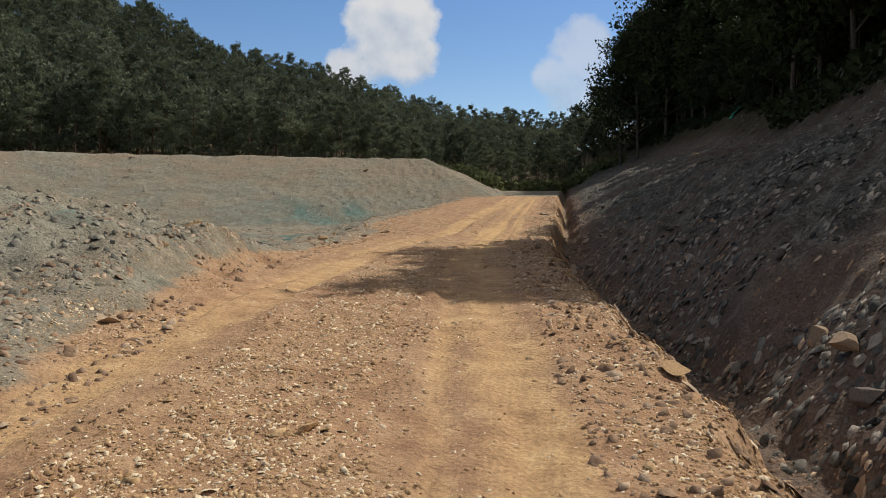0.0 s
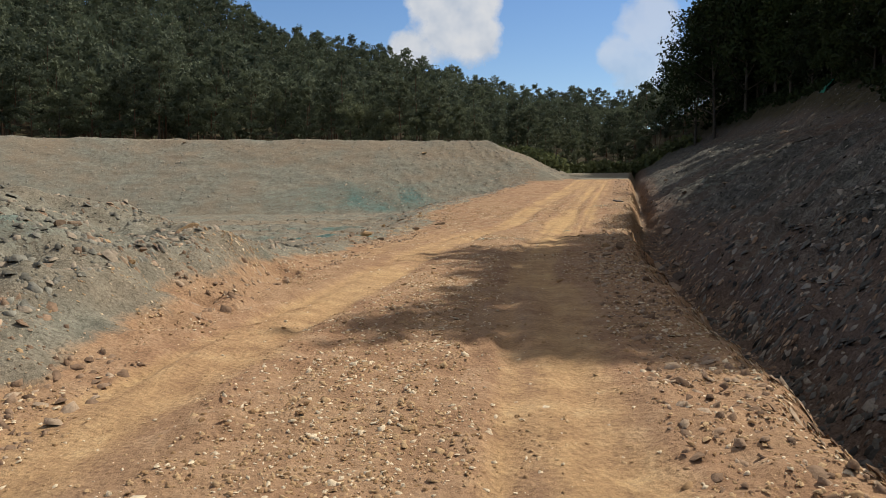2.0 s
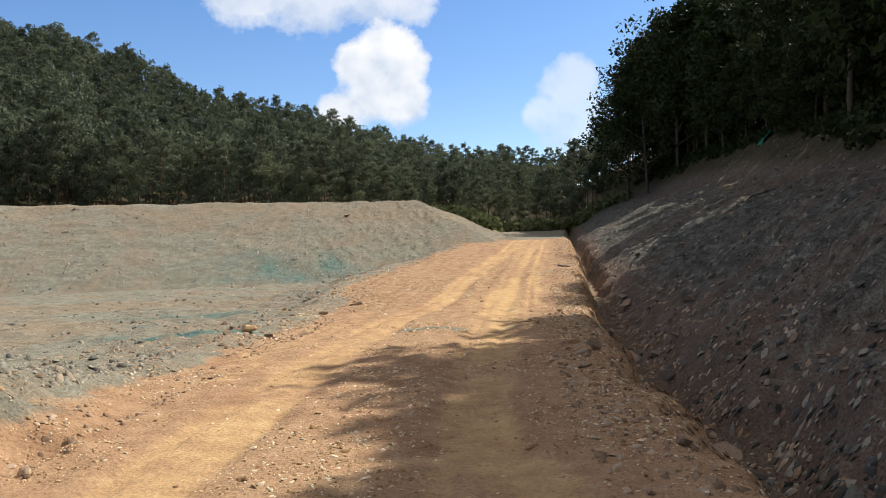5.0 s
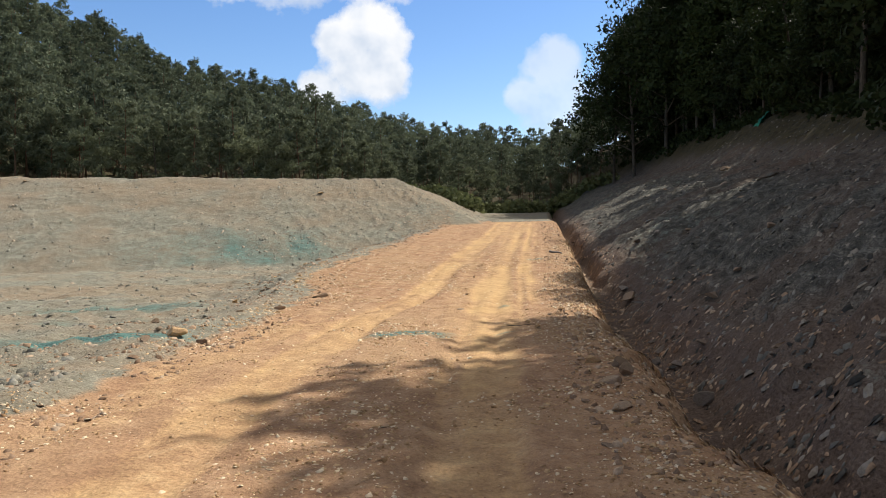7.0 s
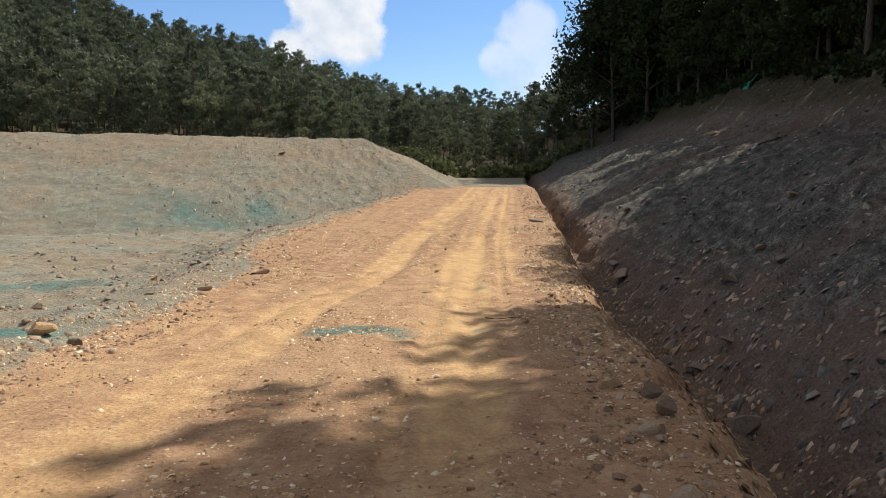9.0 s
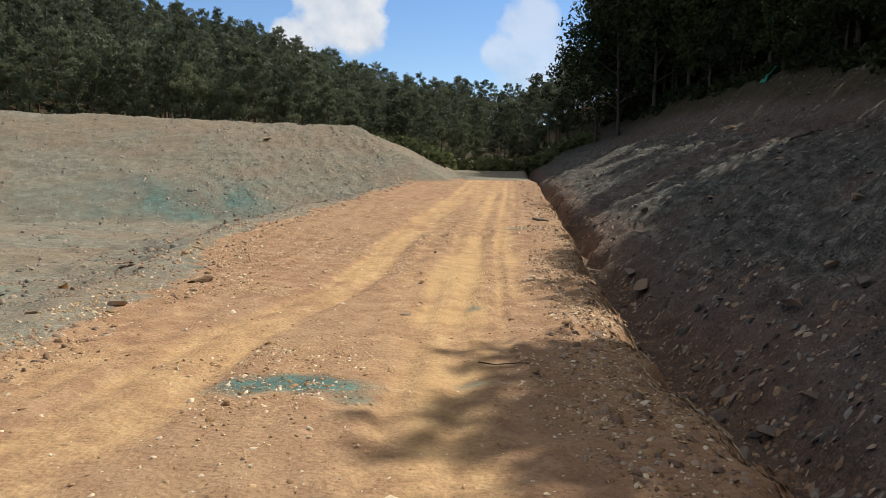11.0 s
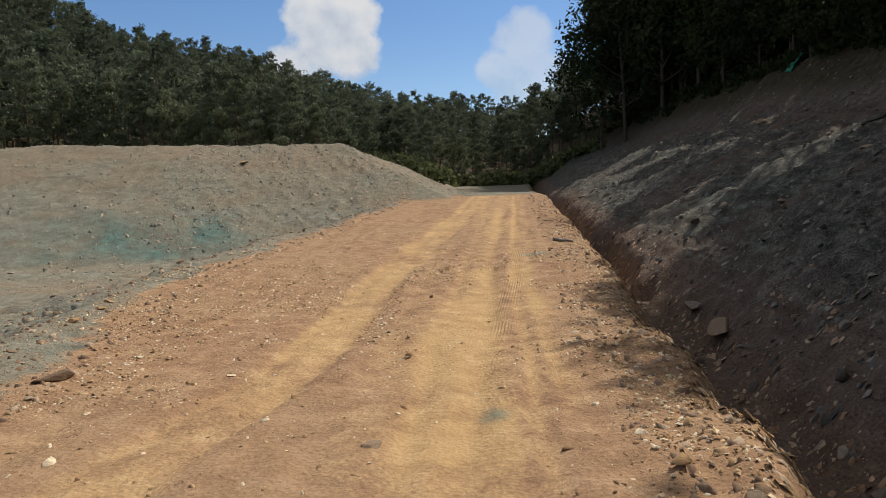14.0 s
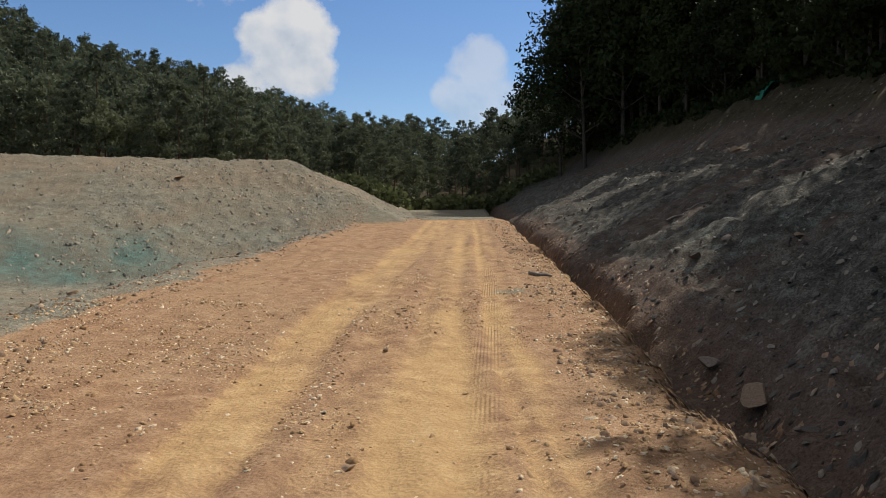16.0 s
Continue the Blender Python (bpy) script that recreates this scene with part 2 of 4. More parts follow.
def bank_top(x):
    return np.interp(x, [-80, -50, -34, -27, -14.4, -8.4, -1.7, 4], [30, 46, 57, 60.3, 62.4, 63.4, 65.4, 66.5])


def cut_width(y):
    return np.interp(y, [-80, 0, 20, 40, 60, 80, 105, 140], [8, 8, 9.2, 11.9, 14.1, 14.0, 10.7, 8])


def cut_rise(y):
    return np.interp(y, [-80, 0, 20, 40, 60, 80, 105], [6.5, 7.0, 7.2, 7.0, 7.6, 8.4, 8.4])


def hill_ridge(x):
    return np.interp(x, [-400, -200, -90, -60, -30, 2, 14, 36, 80, 200, 400], [88, 76, 51.3, 38.6, 32.8, 25.0, 23.2, 21.6, 26, 45, 60])


def forest_edge(x):
    return np.interp(x, [-200, -70, -40, -10, 3, 20, 60], [70, 76, 84, 88, 103, 108, 104])


def land(x, y, rough=True):
    """Height of the ground, without and with its small relief, and the masks of its surfaces."""
    rz, xl, xr = road_z(y), left_edge(y), right_lip(y)
    wx = x + 0.25 * fbm(x, y, 0.7, 3, 3) + 0.17 * fbm(x, y, 2.2, 3, 29)
    wr = x + 0.09 * fbm(x, y, 0.7, 3, 3) + 0.13 * fbm(x, y, 2.2, 3, 29)
    # road, cambered a little
    z = rz + 0 * x
    # left: low ground, mound of spoil, then the bank
    low = np.where(y < 20, rz - 0.1 * sm(-6, -14, x), np.minimum(rz, 1.0 + 0.01 * (y - 20)))
    dl = sm(0, 1, (xl - wx) / 3.5)
    z = np.where(wx < xl, rz * (1 - dl) + low * dl, z)
    z = z + 0.12 * np.exp(-((wx - xl + 0.5) / 0.5) ** 2) * (y < 45)
    z = z + 1.45 * np.exp(-(np.abs(y - 12.6 - 0.25 * (x + 6)) / 4.6) ** 3) * np.clip((-3.3 - wx) / 4.0, 0, 1) ** 0.8
    face = 7.1 - 0.47 * (bank_top(x) - y)
    side = 7.1 - 0.50 * (x + 1.7 - 0.19 * (y - 65.4))
    bank = np.minimum(np.minimum(face, side), 7.1 + 0 * x)
    bank = bank - 0.06 * np.exp(-((bank - 7.1) / 0.12) ** 2)
    onbank = sm(-0.15, 0.3, bank - z) * (x < right_lip(y) - 2)
    z = np.where(x < right_lip(y) - 2, np.maximum(z, bank), z)
    # right: ditch, cut slope, natural hillside
    xb = xr + 1.2
    d = wr - xb
    floor_z = rz - 0.95 - 0.15 * sm(30, 50, y)
    width, rise = cut_width(y), cut_rise(y)
    foot = np.interp(d / width, [0, 0.08, 0.4, 0.75, 0.9, 1.0], [0, 0.10, 0.42, 0.63, 0.84, 1.0])
    steep = np.interp(d / width, [-0.03, 0.0, 0.04, 0.4, 0.75, 0.9, 1.0], [0, 0.11, 0.15, 0.42, 0.63, 0.84, 1.0])
    trench = sm(35, 41, y)
    h = rise * (foot * (1 - trench) + steep * trench) + np.interp(d - width, [0, 22, 100, 400], [0, 11, 32, 60])
    slope = floor_z + h
    lip = rz - 1.15 * sm(-0.05, 0.75 - 0.2 * trench, wr - xr) ** 0.8
    z = np.where(wr > xb - 0.45 * trench, slope, np.where(wr > xr - 0.1, np.maximum(lip, floor_z), z))
    # hills
    y0 = forest_edge(x)
    base = np.where(x < right_lip(y) - 2, np.maximum(z, 0), z)
    hill = 6 + (hill_ridge(x) - 6) * np.clip((y - y0) / (206 - y0), 0, 1) ** np.interp(x, [-70, -40], [1.05, 1.3]) - 0.02 * np.maximum(y - 206, 0)
    z = np.where(y > y0, np.maximum(z, hill), z)
    # unseen rise behind the start, added to block low sky light
    z = z + 20 * sm(-14, -80, y)
    road = sm(-0.15, 0.5, wx - xl) * sm(0.6, 0.15, wr - xr) * (y < 66)
    road = road * (1 - onbank)
    tl, tr = left_track(y), right_track(y)
    wob = 0.18 * fbm(x, y, 0.5, 3, 9)
    track = np.maximum.reduce([np.exp(-((x - tl + wob) / 0.46) ** 4), np.exp(-((x - tr + wob) / 0.40) ** 4), 0.7 * np.exp(-((x - tr - 0.75 - wob) / 0.25) ** 4) * sm(24, 34, y),
                               0.6 * np.exp(-((x - tl + 1.3 - wob) / 0.4) ** 4) * sm(12, 22, y) * sm(34, 24, y), 0.7 * np.exp(-((x - 0.5 * (tl + tr)) / 0.2) ** 4) * sm(40, 50, y)]) * road
    rut = np.maximum.reduce([np.exp(-((x - tr - c + 0.06 * fbm(x, y, 0.35, 2, 60 + k)) / wd) ** 2) * g for k, (c, wd, g) in enumerate((
        (-0.42, 0.13, 0.8), (0.12, 0.15, 1.0), (0.62, 0.10, 0.9 * sm(22, 27, y)), (1.02, 0.09, 0.6 * sm(33, 40, y))))] + [np.exp(-((x - tl - c + 0.09 * fbm(x, y, 0.3, 2, 70 + k)) / wd) ** 2) for k, (c, wd) in enumerate(((-0.34, 0.13), (0.22, 0.15)))]) * road
    streak = sm(0.0, 0.55, vnoise((x - tr) * 3.6, y * 0.12, 1.0, 19)) * sm(-1.6, -0.4, x - tl) * sm(1.6, 0.7, x - tr)
    track = np.clip(np.maximum(0.72 * track, 0.8 * rut) + 0.42 * streak * road * sm(8, 30, y), 0, 1) * (0.8 + 0.25 * fbm(x, y, 0.9, 2, 23))
    # litter under the woods; its reach down the upper cut paints tree shade
    litter_shade = np.maximum(sm(-4.0, 0.3, d - width), sm(0, 5, y - y0 + 3))
    cut = sm(0.2, 1.0, d) * (1 - litter_shade)
    if rough:
        rub = fbm(x, y, 2.6, 4, 1)
        rib = fbm(0.22 * x, 0.95 * y + 0.25 * x, 1.0, 4, 4)
        z = z + road * (1 - 0.85 * track) * (0.022 * fbm(x, y, 3.5, 4, 2) + 0.03 * fbm(x, y, 0.6, 2, 6))
        z = z - 0.045 * track + 0.018 * road * vnoise((x - tr) * 6, y * 0.35, 1.0, 8) - 0.05 * rut * (0.6 + 0.5 * vnoise(x, y * 0.5, 1.0, 77))
        clod = sm(0.25, 0.75, fbm(x * 1.6, y * 0.8, 0.8, 3, 81)) * road * (1 - 0.9 * track) * (1 - rut)
        z = z + clod * 0.06 * np.abs(fbm(x, y, 4.5, 3, 82))
        near_rub = sm(0, 1.5, np.maximum(xl - wx, wx - xr + 0.2))
        z = z + near_rub * (1 - litter_shade) * (0.06 * rub + 0.09 * fbm(x, y, 0.5, 3, 5)) + cut * (0.22 * rib + 0.05 * rub + 0.05 * np.abs(fbm(x, y, 1.3, 3, 91)))
        spoil = np.exp(-(np.abs(y - 12.6 - 0.25 * (x + 6)) / 5.5) ** 3) * sm(-3.2, -4.4, wx)
        z = z + spoil * (0.11 * fbm(x, y, 1.5, 3, 37) + 0.05 * np.abs(fbm(x, y, 4.0, 2, 38)))
        z = z + litter_shade * 0.35 * fbm(x, y, 0.25, 3, 7)
    return z, road, track, litter_shade, cut, onbank, d


def spread(parts):
    """Grid lines from stretches (start, end, first step, last step)."""
    out = [parts[0][0]]
    for a, b, s0, s1 in parts:
        p = a
        while p < b - 1e-6:
            s = s0 + (s1 - s0) * (p - a) / (b - a)
            p = min(b, p + s)
            out.append(p)
    return np.array(out)


gx = spread([(-700, -120, 60, 8), (-120, -40, 8, 0.9), (-40, -12, 0.9, 0.3), (-12, -5, 0.3, 0.09), (-5, 7, 0.10, 0.10), (7, 20, 0.09, 0.3), (20, 45, 0.3, 1.2), (45, 140, 1.2, 10), (140, 700, 10, 60)])
gy = spread([(-300, -10, 50, 2), (-10, 2, 0.5, 0.12), (2, 34, 0.10, 0.12), (34, 66, 0.12, 0.3), (66, 112, 0.25, 1.5), (112, 230, 1.5, 6), (230, 1500, 6, 120)])
X, Y = np.meshgrid(gx, gy)
Z, M_road, M_track, M_litter_shade, M_cut, M_bank, M_d = land(X, Y)
nxg, nyg = len(gx), len(gy)
idx = np.arange(nxg * nyg).reshape(nyg, nxg)
quads = np.stack([idx[:-1, :-1], idx[:-1, 1:], idx[1:, 1:], idx[1:, :-1]], -1).reshape(-1, 4)
ground_mesh = mesh_of("ground", np.stack([X, Y, Z], -1).reshape(-1, 3), quads, EARTH, True)


def blot(x, y, cx, cy, rx, ry, turn=0.0):
    c, s = math.cos(turn), math.sin(turn)
    u, v = (x - cx) * c + (y - cy) * s, -(x - cx) * s + (y - cy) * c
    return np.exp(-((u / rx) ** 2 + (v / ry) ** 2))


dye = 0.26 * M_bank * np.exp(-((Z - 2.3) / 1.7) ** 2) * sm(-34, -12, X) * sm(2.0, -4, X) * (0.7 + 0.6 * fbm(X, Y, 0.25, 3, 12))
dye = dye + M_bank * (0.6 * blot(X, Y, -9.0, 53.4, 4.8, 2.9) + 0.42 * blot(X, Y, -7.3, 52.0, 4.0, 0.9, 1.19) + 0.35 * blot(X, Y, -11.5, 51.0, 3.0, 0.7, 0.9)) * (0.85 + 0.5 * fbm(X + 0.5 * Y, 0.4 * Y, 0.6, 3, 13))
dye = dye + 1.4 * blot(X, Y, -5.0, 23.4, 1.5, 0.6, 0.1) + 0.85 * blot(X, Y, -6.8, 29, 2.6, 0.9) + 0.6 * blot(X, Y, -6.0, 26.5, 2.5, 0.6)
dye = dye + 1.7 * blot(X, Y, -0.1, 23.95, 0.66, 0.32, -0.05) + 0.7 * blot(X, Y, 0.5, 23.45, 0.25, 0.22) + 0.75 * blot(X, Y, 1.6, 24.05, 0.28, 0.22) + 0.85 * blot(X, Y, 1.98, 28.2, 0.16, 0.26) + 0.7 * blot(X, Y, 4.35, 38.6, 0.5, 0.5) + 0.55 * blot(X, Y, -5.5, 11.5, 0.8, 0.8) + 0.30 * M_cut * sm(0.1, 0.7, fbm(X, Y, 0.18, 3, 14))
brown = 0.25 * sm(-3.0, -4.0, X) * sm(20, 16, Y) * sm(-0.3, 0.6, fbm(X, Y, 0.5, 3, 41)) + 0.55 * M_bank * sm(3.2, 6.2, Z) * sm(-0.7, 0.5, fbm(X, Y, 0.3, 3, 43)) + 0.5 * sm(0.5, 0.7, M_d / cut_width(Y)) + 1.0 * sm(2.6, 0.8, np.abs(M_d + 0.3)) * sm(46, 34, Y) + 1.0 * sm(1.2, 0.5, np.abs(M_d + 0.3)) + 0.6 * sm(-3.2, -4.5, X) * sm(16, 20, Y) * sm(48, 40, Y) * sm(-0.4, 0.5, fbm(X, Y, 0.35, 3, 45)) + 0.55 * sm(0.0, 0.8, fbm(0.18 * X, 0.8 * Y + 0.2 * X, 1.0, 3, 17)) * M_cut
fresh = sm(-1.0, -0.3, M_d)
lane = X - 2.42 - 0.2 * (Y - 31.0)
tread = np.exp(-(lane / 0.14) ** 6) * sm(29, 31.5, Y) * sm(44, 38, Y) * sm(-0.8, 0.1, fbm(X, Y, 0.8, 2, 51))
for name, values in (("lane", np.clip(lane, -1, 1)), ("tread", tread), ("fresh", fresh), ("brown", np.clip(brown, 0, 1)), ("road", M_road), ("track", M_track), ("litter_shade", M_litter_shade), ("dye", np.clip(dye, 0, 1))):
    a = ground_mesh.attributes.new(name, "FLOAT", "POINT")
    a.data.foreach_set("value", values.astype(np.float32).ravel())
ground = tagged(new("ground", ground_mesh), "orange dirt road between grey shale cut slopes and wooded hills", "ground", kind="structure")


def height(x, y):
    return land(np.atleast_1d(np.asarray(x, float)), np.atleast_1d(np.asarray(y, float)))[0]


# ---- stones ----
def chip_shape(seed, flat=0.3, ring=5):
    """A small broken stone: an uneven foot, a tilted flat top, no underside."""
    r = random.Random(seed)
    bm = bmesh.new()
    for k in range(ring):
        a = 6.283 * (k + r.uniform(-0.3, 0.3)) / ring
        rad = r.uniform(0.36, 0.55)
        bm.verts.new((rad * math.cos(a), 0.75 * rad * math.sin(a), -0.10))
    for k in range(3):
        a = 6.283 * (k + r.uniform(-0.35, 0.35)) / 3 + r.random()
        rad = r.uniform(0.22, 0.46)
        bm.verts.new((rad * math.cos(a), 0.75 * rad * math.sin(a), flat * r.uniform(0.35, 1.15)))
    bmesh.ops.convex_hull(bm, input=bm.verts)
    bmesh.ops.triangulate(bm, faces=bm.faces)
    bm.normal_update()
    bmesh.ops.delete(bm, geom=[f for f in bm.faces if f.normal.z < -0.6], context="FACES")
    bmesh.ops.delete(bm, geom=[v for v in bm.verts if not v.link_faces], context="VERTS")
    bm.verts.ensure_lookup_table()
    bm.verts.index_update()
    v = np.array([x.co[:] for x in bm.verts])
    f = np.array([[x.index for x in y.verts] for y in bm.faces])
    bm.free()
    return v, f


def turn_z(a):
    c, s, o, i = np.cos(a), np.sin(a), np.zeros_like(a), np.ones_like(a)
    return np.stack([np.stack([c, -s, o], -1), np.stack([s, c, o], -1), np.stack([o, o, i], -1)], -2)


def scatter(name, shapes, x, y, size, mat, sink=0.16, squash=(0.55, 1.35)):
    """Many stones in one mesh, lying on the ground."""
    z = land(x, y)[0]
    flat = land(x, y, False)[0]
    gx_, gy_ = (land(x + 0.2, y, False)[0] - flat) / 0.2, (land(x, y + 0.2, False)[0] - flat) / 0.2
    gx_, gy_ = np.clip(gx_, -1.2, 1.2), np.clip(gy_, -1.2, 1.2)
    vs, fs, base = [], [], 0
    which = rng.integers(0, len(shapes), len(x))
    for k, (v, f) in enumerate(shapes):
        m = which == k
        cnt = int(m.sum())
        if not cnt:
            continue
        rot = turn_z(rng.uniform(0, 6.283, cnt))
        s = size[m][:, None] * rng.uniform(*squash, (cnt, 3))
        vv = v[None] * s[:, None, :]
        tip = rng.uniform(-0.35, 0.35, (cnt, 2))
        vv[:, :, 2] += vv[:, :, 0] * tip[:, :1] + vv[:, :, 1] * tip[:, 1:]
        vv = np.einsum("nij,nkj->nki", rot, vv)
        vv[:, :, 2] += vv[:, :, 0] * gx_[m][:, None] + vv[:, :, 1] * gy_[m][:, None]
        vv += np.stack([x[m], y[m], z[m] + size[m] * (0.2 - sink)], -1)[:, None, :]
        ff = f[None] + (base + np.arange(cnt) * len(v))[:, None, None]
        vs.append(vv.reshape(-1, 3))
        fs.append(ff.reshape(-1, 3))
        base += cnt * len(v)
    return new(name, mesh_of(name, np.concatenate(vs), np.concatenate(fs), mat))


CHIPS = [chip_shape(i, 0.10 + 0.028 * (i % 8)) for i in range(24)]
GRITS = [chip_shape(60 + i, 0.05 + 0.03 * (i % 6), 4) for i in range(24)]


def road_gravel():
    n = 290000
    y = 2.4 + 42 * rng.random(n) ** 1.7
    xl, xr = left_edge(y), right_lip(y)
    x = xl - 0.4 + (xr - xl + 0.8) * rng.random(n)
    _, road, track, _, _, _, _ = land(x, y, False)
    clump = fbm(x, y, 0.7, 3, 21)
    middle = np.exp(-((x - 0.5 * (left_track(y) + right_track(y))) / 0.75) ** 4)
    side = sm(1.3, 0.2, xr - x)
    keep = rng.random(n) < (1 - 0.93 * np.clip(track * 1.3, 0, 1)) * np.clip(0.06 + 0.5 * sm(-0.1, 0.7, clump) + 0.6 * middle * sm(26, 12, y) + 0.45 * side, 0.02, 1)
    x, y = x[keep], y[keep]
    size = (0.010 + 0.030 * rng.random(len(x)) ** 2.4 + 0.05 * rng.random(len(x)) * (rng.random(len(x)) > 0.975)) * (1 + 0.4 * sm(16, 28, y))
    return tagged(scatter("gravel", GRITS, x, y, size * 1.45, GRAVEL, 0.14), "loose tan and orange gravel lying on the dirt road", "gravel", kind="stuff")


def edge_rubble():
    n = 36000
    y = 2 + 60 * rng.random(n) ** 1.3
    left = rng.random(n) < 0.5
    x = np.where(left, left_edge(y) + 0.8 - 3.4 * rng.random(n) ** 1.3, right_lip(y) + rng.uniform(-1.0, 1.6, n))
    sy = rng.uniform(8, 34, 6000)
    x, y = np.concatenate([x, right_lip(sy) + rng.uniform(-0.9, 3.0, 6000)]), np.concatenate([y, sy])
    ok = fbm(x, y, 0.6, 3, 31) > -0.5
    x, y = x[ok], y[ok]
    size = 0.022 + 0.13 * rng.random(len(x)) ** 5
    return tagged(scatter("rubble", CHIPS, x, y, size, RUBBLE), "brown broken rubble heaped along the road edges", "rubble", kind="stuff")


def slope_rubble():
    n = 36000
    y = 1 + 75 * rng.random(n) ** 1.35
    x = right_lip(y) + 1.2 + 1.0 * cut_width(y) * rng.random(n) ** 1.15
    ny = rng.uniform(3.5, 17, 7000)
    nx = right_lip(ny) + 0.9 + 5.5 * rng.random(7000)
    x, y = np.concatenate([x, nx]), np.concatenate([y, ny])
    ok = fbm(x, y, 0.35, 3, 33) > -0.6
    x, y = x[ok], y[ok]
    size = 0.03 + 0.13 * rng.random(len(x)) ** 4 + 0.03 * (y < 17) * rng.random(len(x))
    return tagged(scatter("scree", CHIPS, x, y, size * 1.2, SCREE, 0.16, (0.7, 1.15)), "dark grey shale scree on the cut slope", "scree", kind="stuff")


def bank_rubble():
    n = 11500
    x = -34 + 37 * rng.random(n)
    y = bank_top(x) - 15 + 15.5 * rng.random(n)
    my = 4.5 + 16 * rng.random(n)
    mx = left_edge(my) - 0.3 - 10 * rng.random(n) ** 1.4
    sx, sy = rng.uniform(-1.7, 7, n // 4), rng.uniform(62, 84, n // 4)
    by = 19 + 34 * rng.random(n // 2) ** 1.3
    bx = left_edge(by) - 0.8 - 11 * rng.random(n // 2) ** 1.2
    cx = -9 + 10 * rng.random(n // 2)
    cy = bank_top(cx) - 11 + 12 * rng.random(n // 2)
    x, y = np.concatenate([x, mx, sx, bx, cx]), np.concatenate([y, my, sy, by, cy])
    ok = (x < left_edge(y) + 0.3) | ((y > 60) & (x < right_lip(y) - 4.0))
    x, y = x[ok], y[ok]
    size = np.where(y < 20.5, 0.035 + 0.14 * rng.random(len(x)) ** 3.5, 0.045 + 0.2 * rng.random(len(x)) ** 8)
    return tagged(scatter("bank_stones", CHIPS, x, y, size, SHALE), "grey shale stones strewn over the spoil bank", "rubble", kind="stuff")


road_gravel()
edge_rubble()
slope_rubble()
bank_rubble()


def rock_mesh(seed, mat):
    bm = bmesh.new()
    bmesh.ops.create_icosphere(bm, subdivisions=3, radius=0.5)
    r = random.Random(seed)
    cuts = [(Vector((r.gauss(0, 1), r.gauss(0, 1), r.gauss(0, 1))).normalized(), r.uniform(0.15, 0.33)) for _ in range(10)]
    for v in bm.verts:
        for nrm, dist in cuts:
            over = v.co.dot(nrm) - dist
            if over > 0:
                v.co -= nrm * over
        v.co += v.co.normalized() * 0.016 * noise.noise(v.co * 5 + Vector((seed, 0, 0)))
        v.co.z *= 0.72
    me = bpy.data.meshes.new("rock")
    bm.to_mesh(me)
    bm.free()
    me.materials.append(mat)
    return me


ROCKS = [rock_mesh(s, ROCK) for s in range(7)]
DARK_ROCKS = [rock_mesh(s, DITCH) for s in range(7)]


def rock(x, y, size, label, k=None, turn=None, tall=1.0, group="loose rocks", mat=None):
    k = rng.integers(0, 7) if k is None else k
    ob = new("rock", (DARK_ROCKS if mat is DITCH or (("slope" in label or "ditch" in label) and "edge" not in label and label.split()[0] not in ("orange", "tan", "pale", "white")) else ROCKS)[k])
    z = float(height(x, y)[0])
    ob.matrix_basis = pose(x, y, z + 0.12 * size * tall, rng.uniform(-12, 12), rng.uniform(-12, 12), rng.uniform(0, 360) if turn is None else turn) @ Matrix.Diagonal((size * 0.95, size * 0.75, size * 0.8 * tall, 1))
    return tagged(ob, label, "rock", group)


# ---- trees ----
def tube(points, radii, sides=6):
    """A tapered tube along points."""
    pts = np.asarray(points, float)
    n = len(pts)
    tan = np.gradient(pts, axis=0)
    tan /= np.linalg.norm(tan, axis=1)[:, None] + 1e-9
    ref = np.array([0.31, 0.95, 0.05])
    a = np.cross(tan, ref)
    a /= np.linalg.norm(a, axis=1)[:, None] + 1e-9
    b = np.cross(tan, a)
    ang = np.arange(sides) * 2 * math.pi / sides
    ring = a[:, None] * np.cos(ang)[None, :, None] + b[:, None] * np.sin(ang)[None, :, None]
    v = (pts[:, None] + ring * np.asarray(radii)[:, None, None]).reshape(-1, 3)
    i = np.arange(n - 1)[:, None] * sides
    j, k = np.arange(sides)[None], (np.arange(sides)[None] + 1) % sides
    f = np.stack([i + j, i + k, i + sides + k, i + sides + j], -1).reshape(-1, 4)
    return v, f


def join(pieces):
    vs, fs, base = [], [], 0
    for v, f in pieces:
        vs.append(v)
        fs.append(f + base)
        base += len(v)
    return np.concatenate(vs), np.concatenate(fs)


def leaves(centres, radius, count, size, r, flat=0.75, three=False, lean=0.42):
    """Leaf blades in clumps round the given centres."""
    c = centres[r.integers(0, len(centres), count)]
    off = r.normal(0, 1, (count, 3))
    off /= np.linalg.norm(off, axis=1)[:, None]
    p = c + off * (radius * r.random((count, 1)) ** 0.45) * np.array([1, 1, flat])
    d = r.normal(0, 1, (count, 3))
    d[:, 2] -= 0.4
    d /= np.linalg.norm(d, axis=1)[:, None]
    e = np.cross(d, r.normal(0, 1, (count, 3)))
    e /= np.linalg.norm(e, axis=1)[:, None]
    s = size * r.uniform(0.6, 1.4, (count, 1))
    tip, wide = d * s, e * s * lean
    if three:
        v = np.stack([p - tip * 0.5 + wide, p - tip * 0.5 - wide, p + tip * 0.6], 1).reshape(-1, 3)
        return v, np.arange(count * 3).reshape(-1, 3)
    v = np.stack([p - tip * 0.5, p + wide - tip * 0.05, p + tip * 0.5, p - wide - tip * 0.05], 1).reshape(-1, 3)
    f = np.arange(count * 4).reshape(-1, 4)
    return v, f


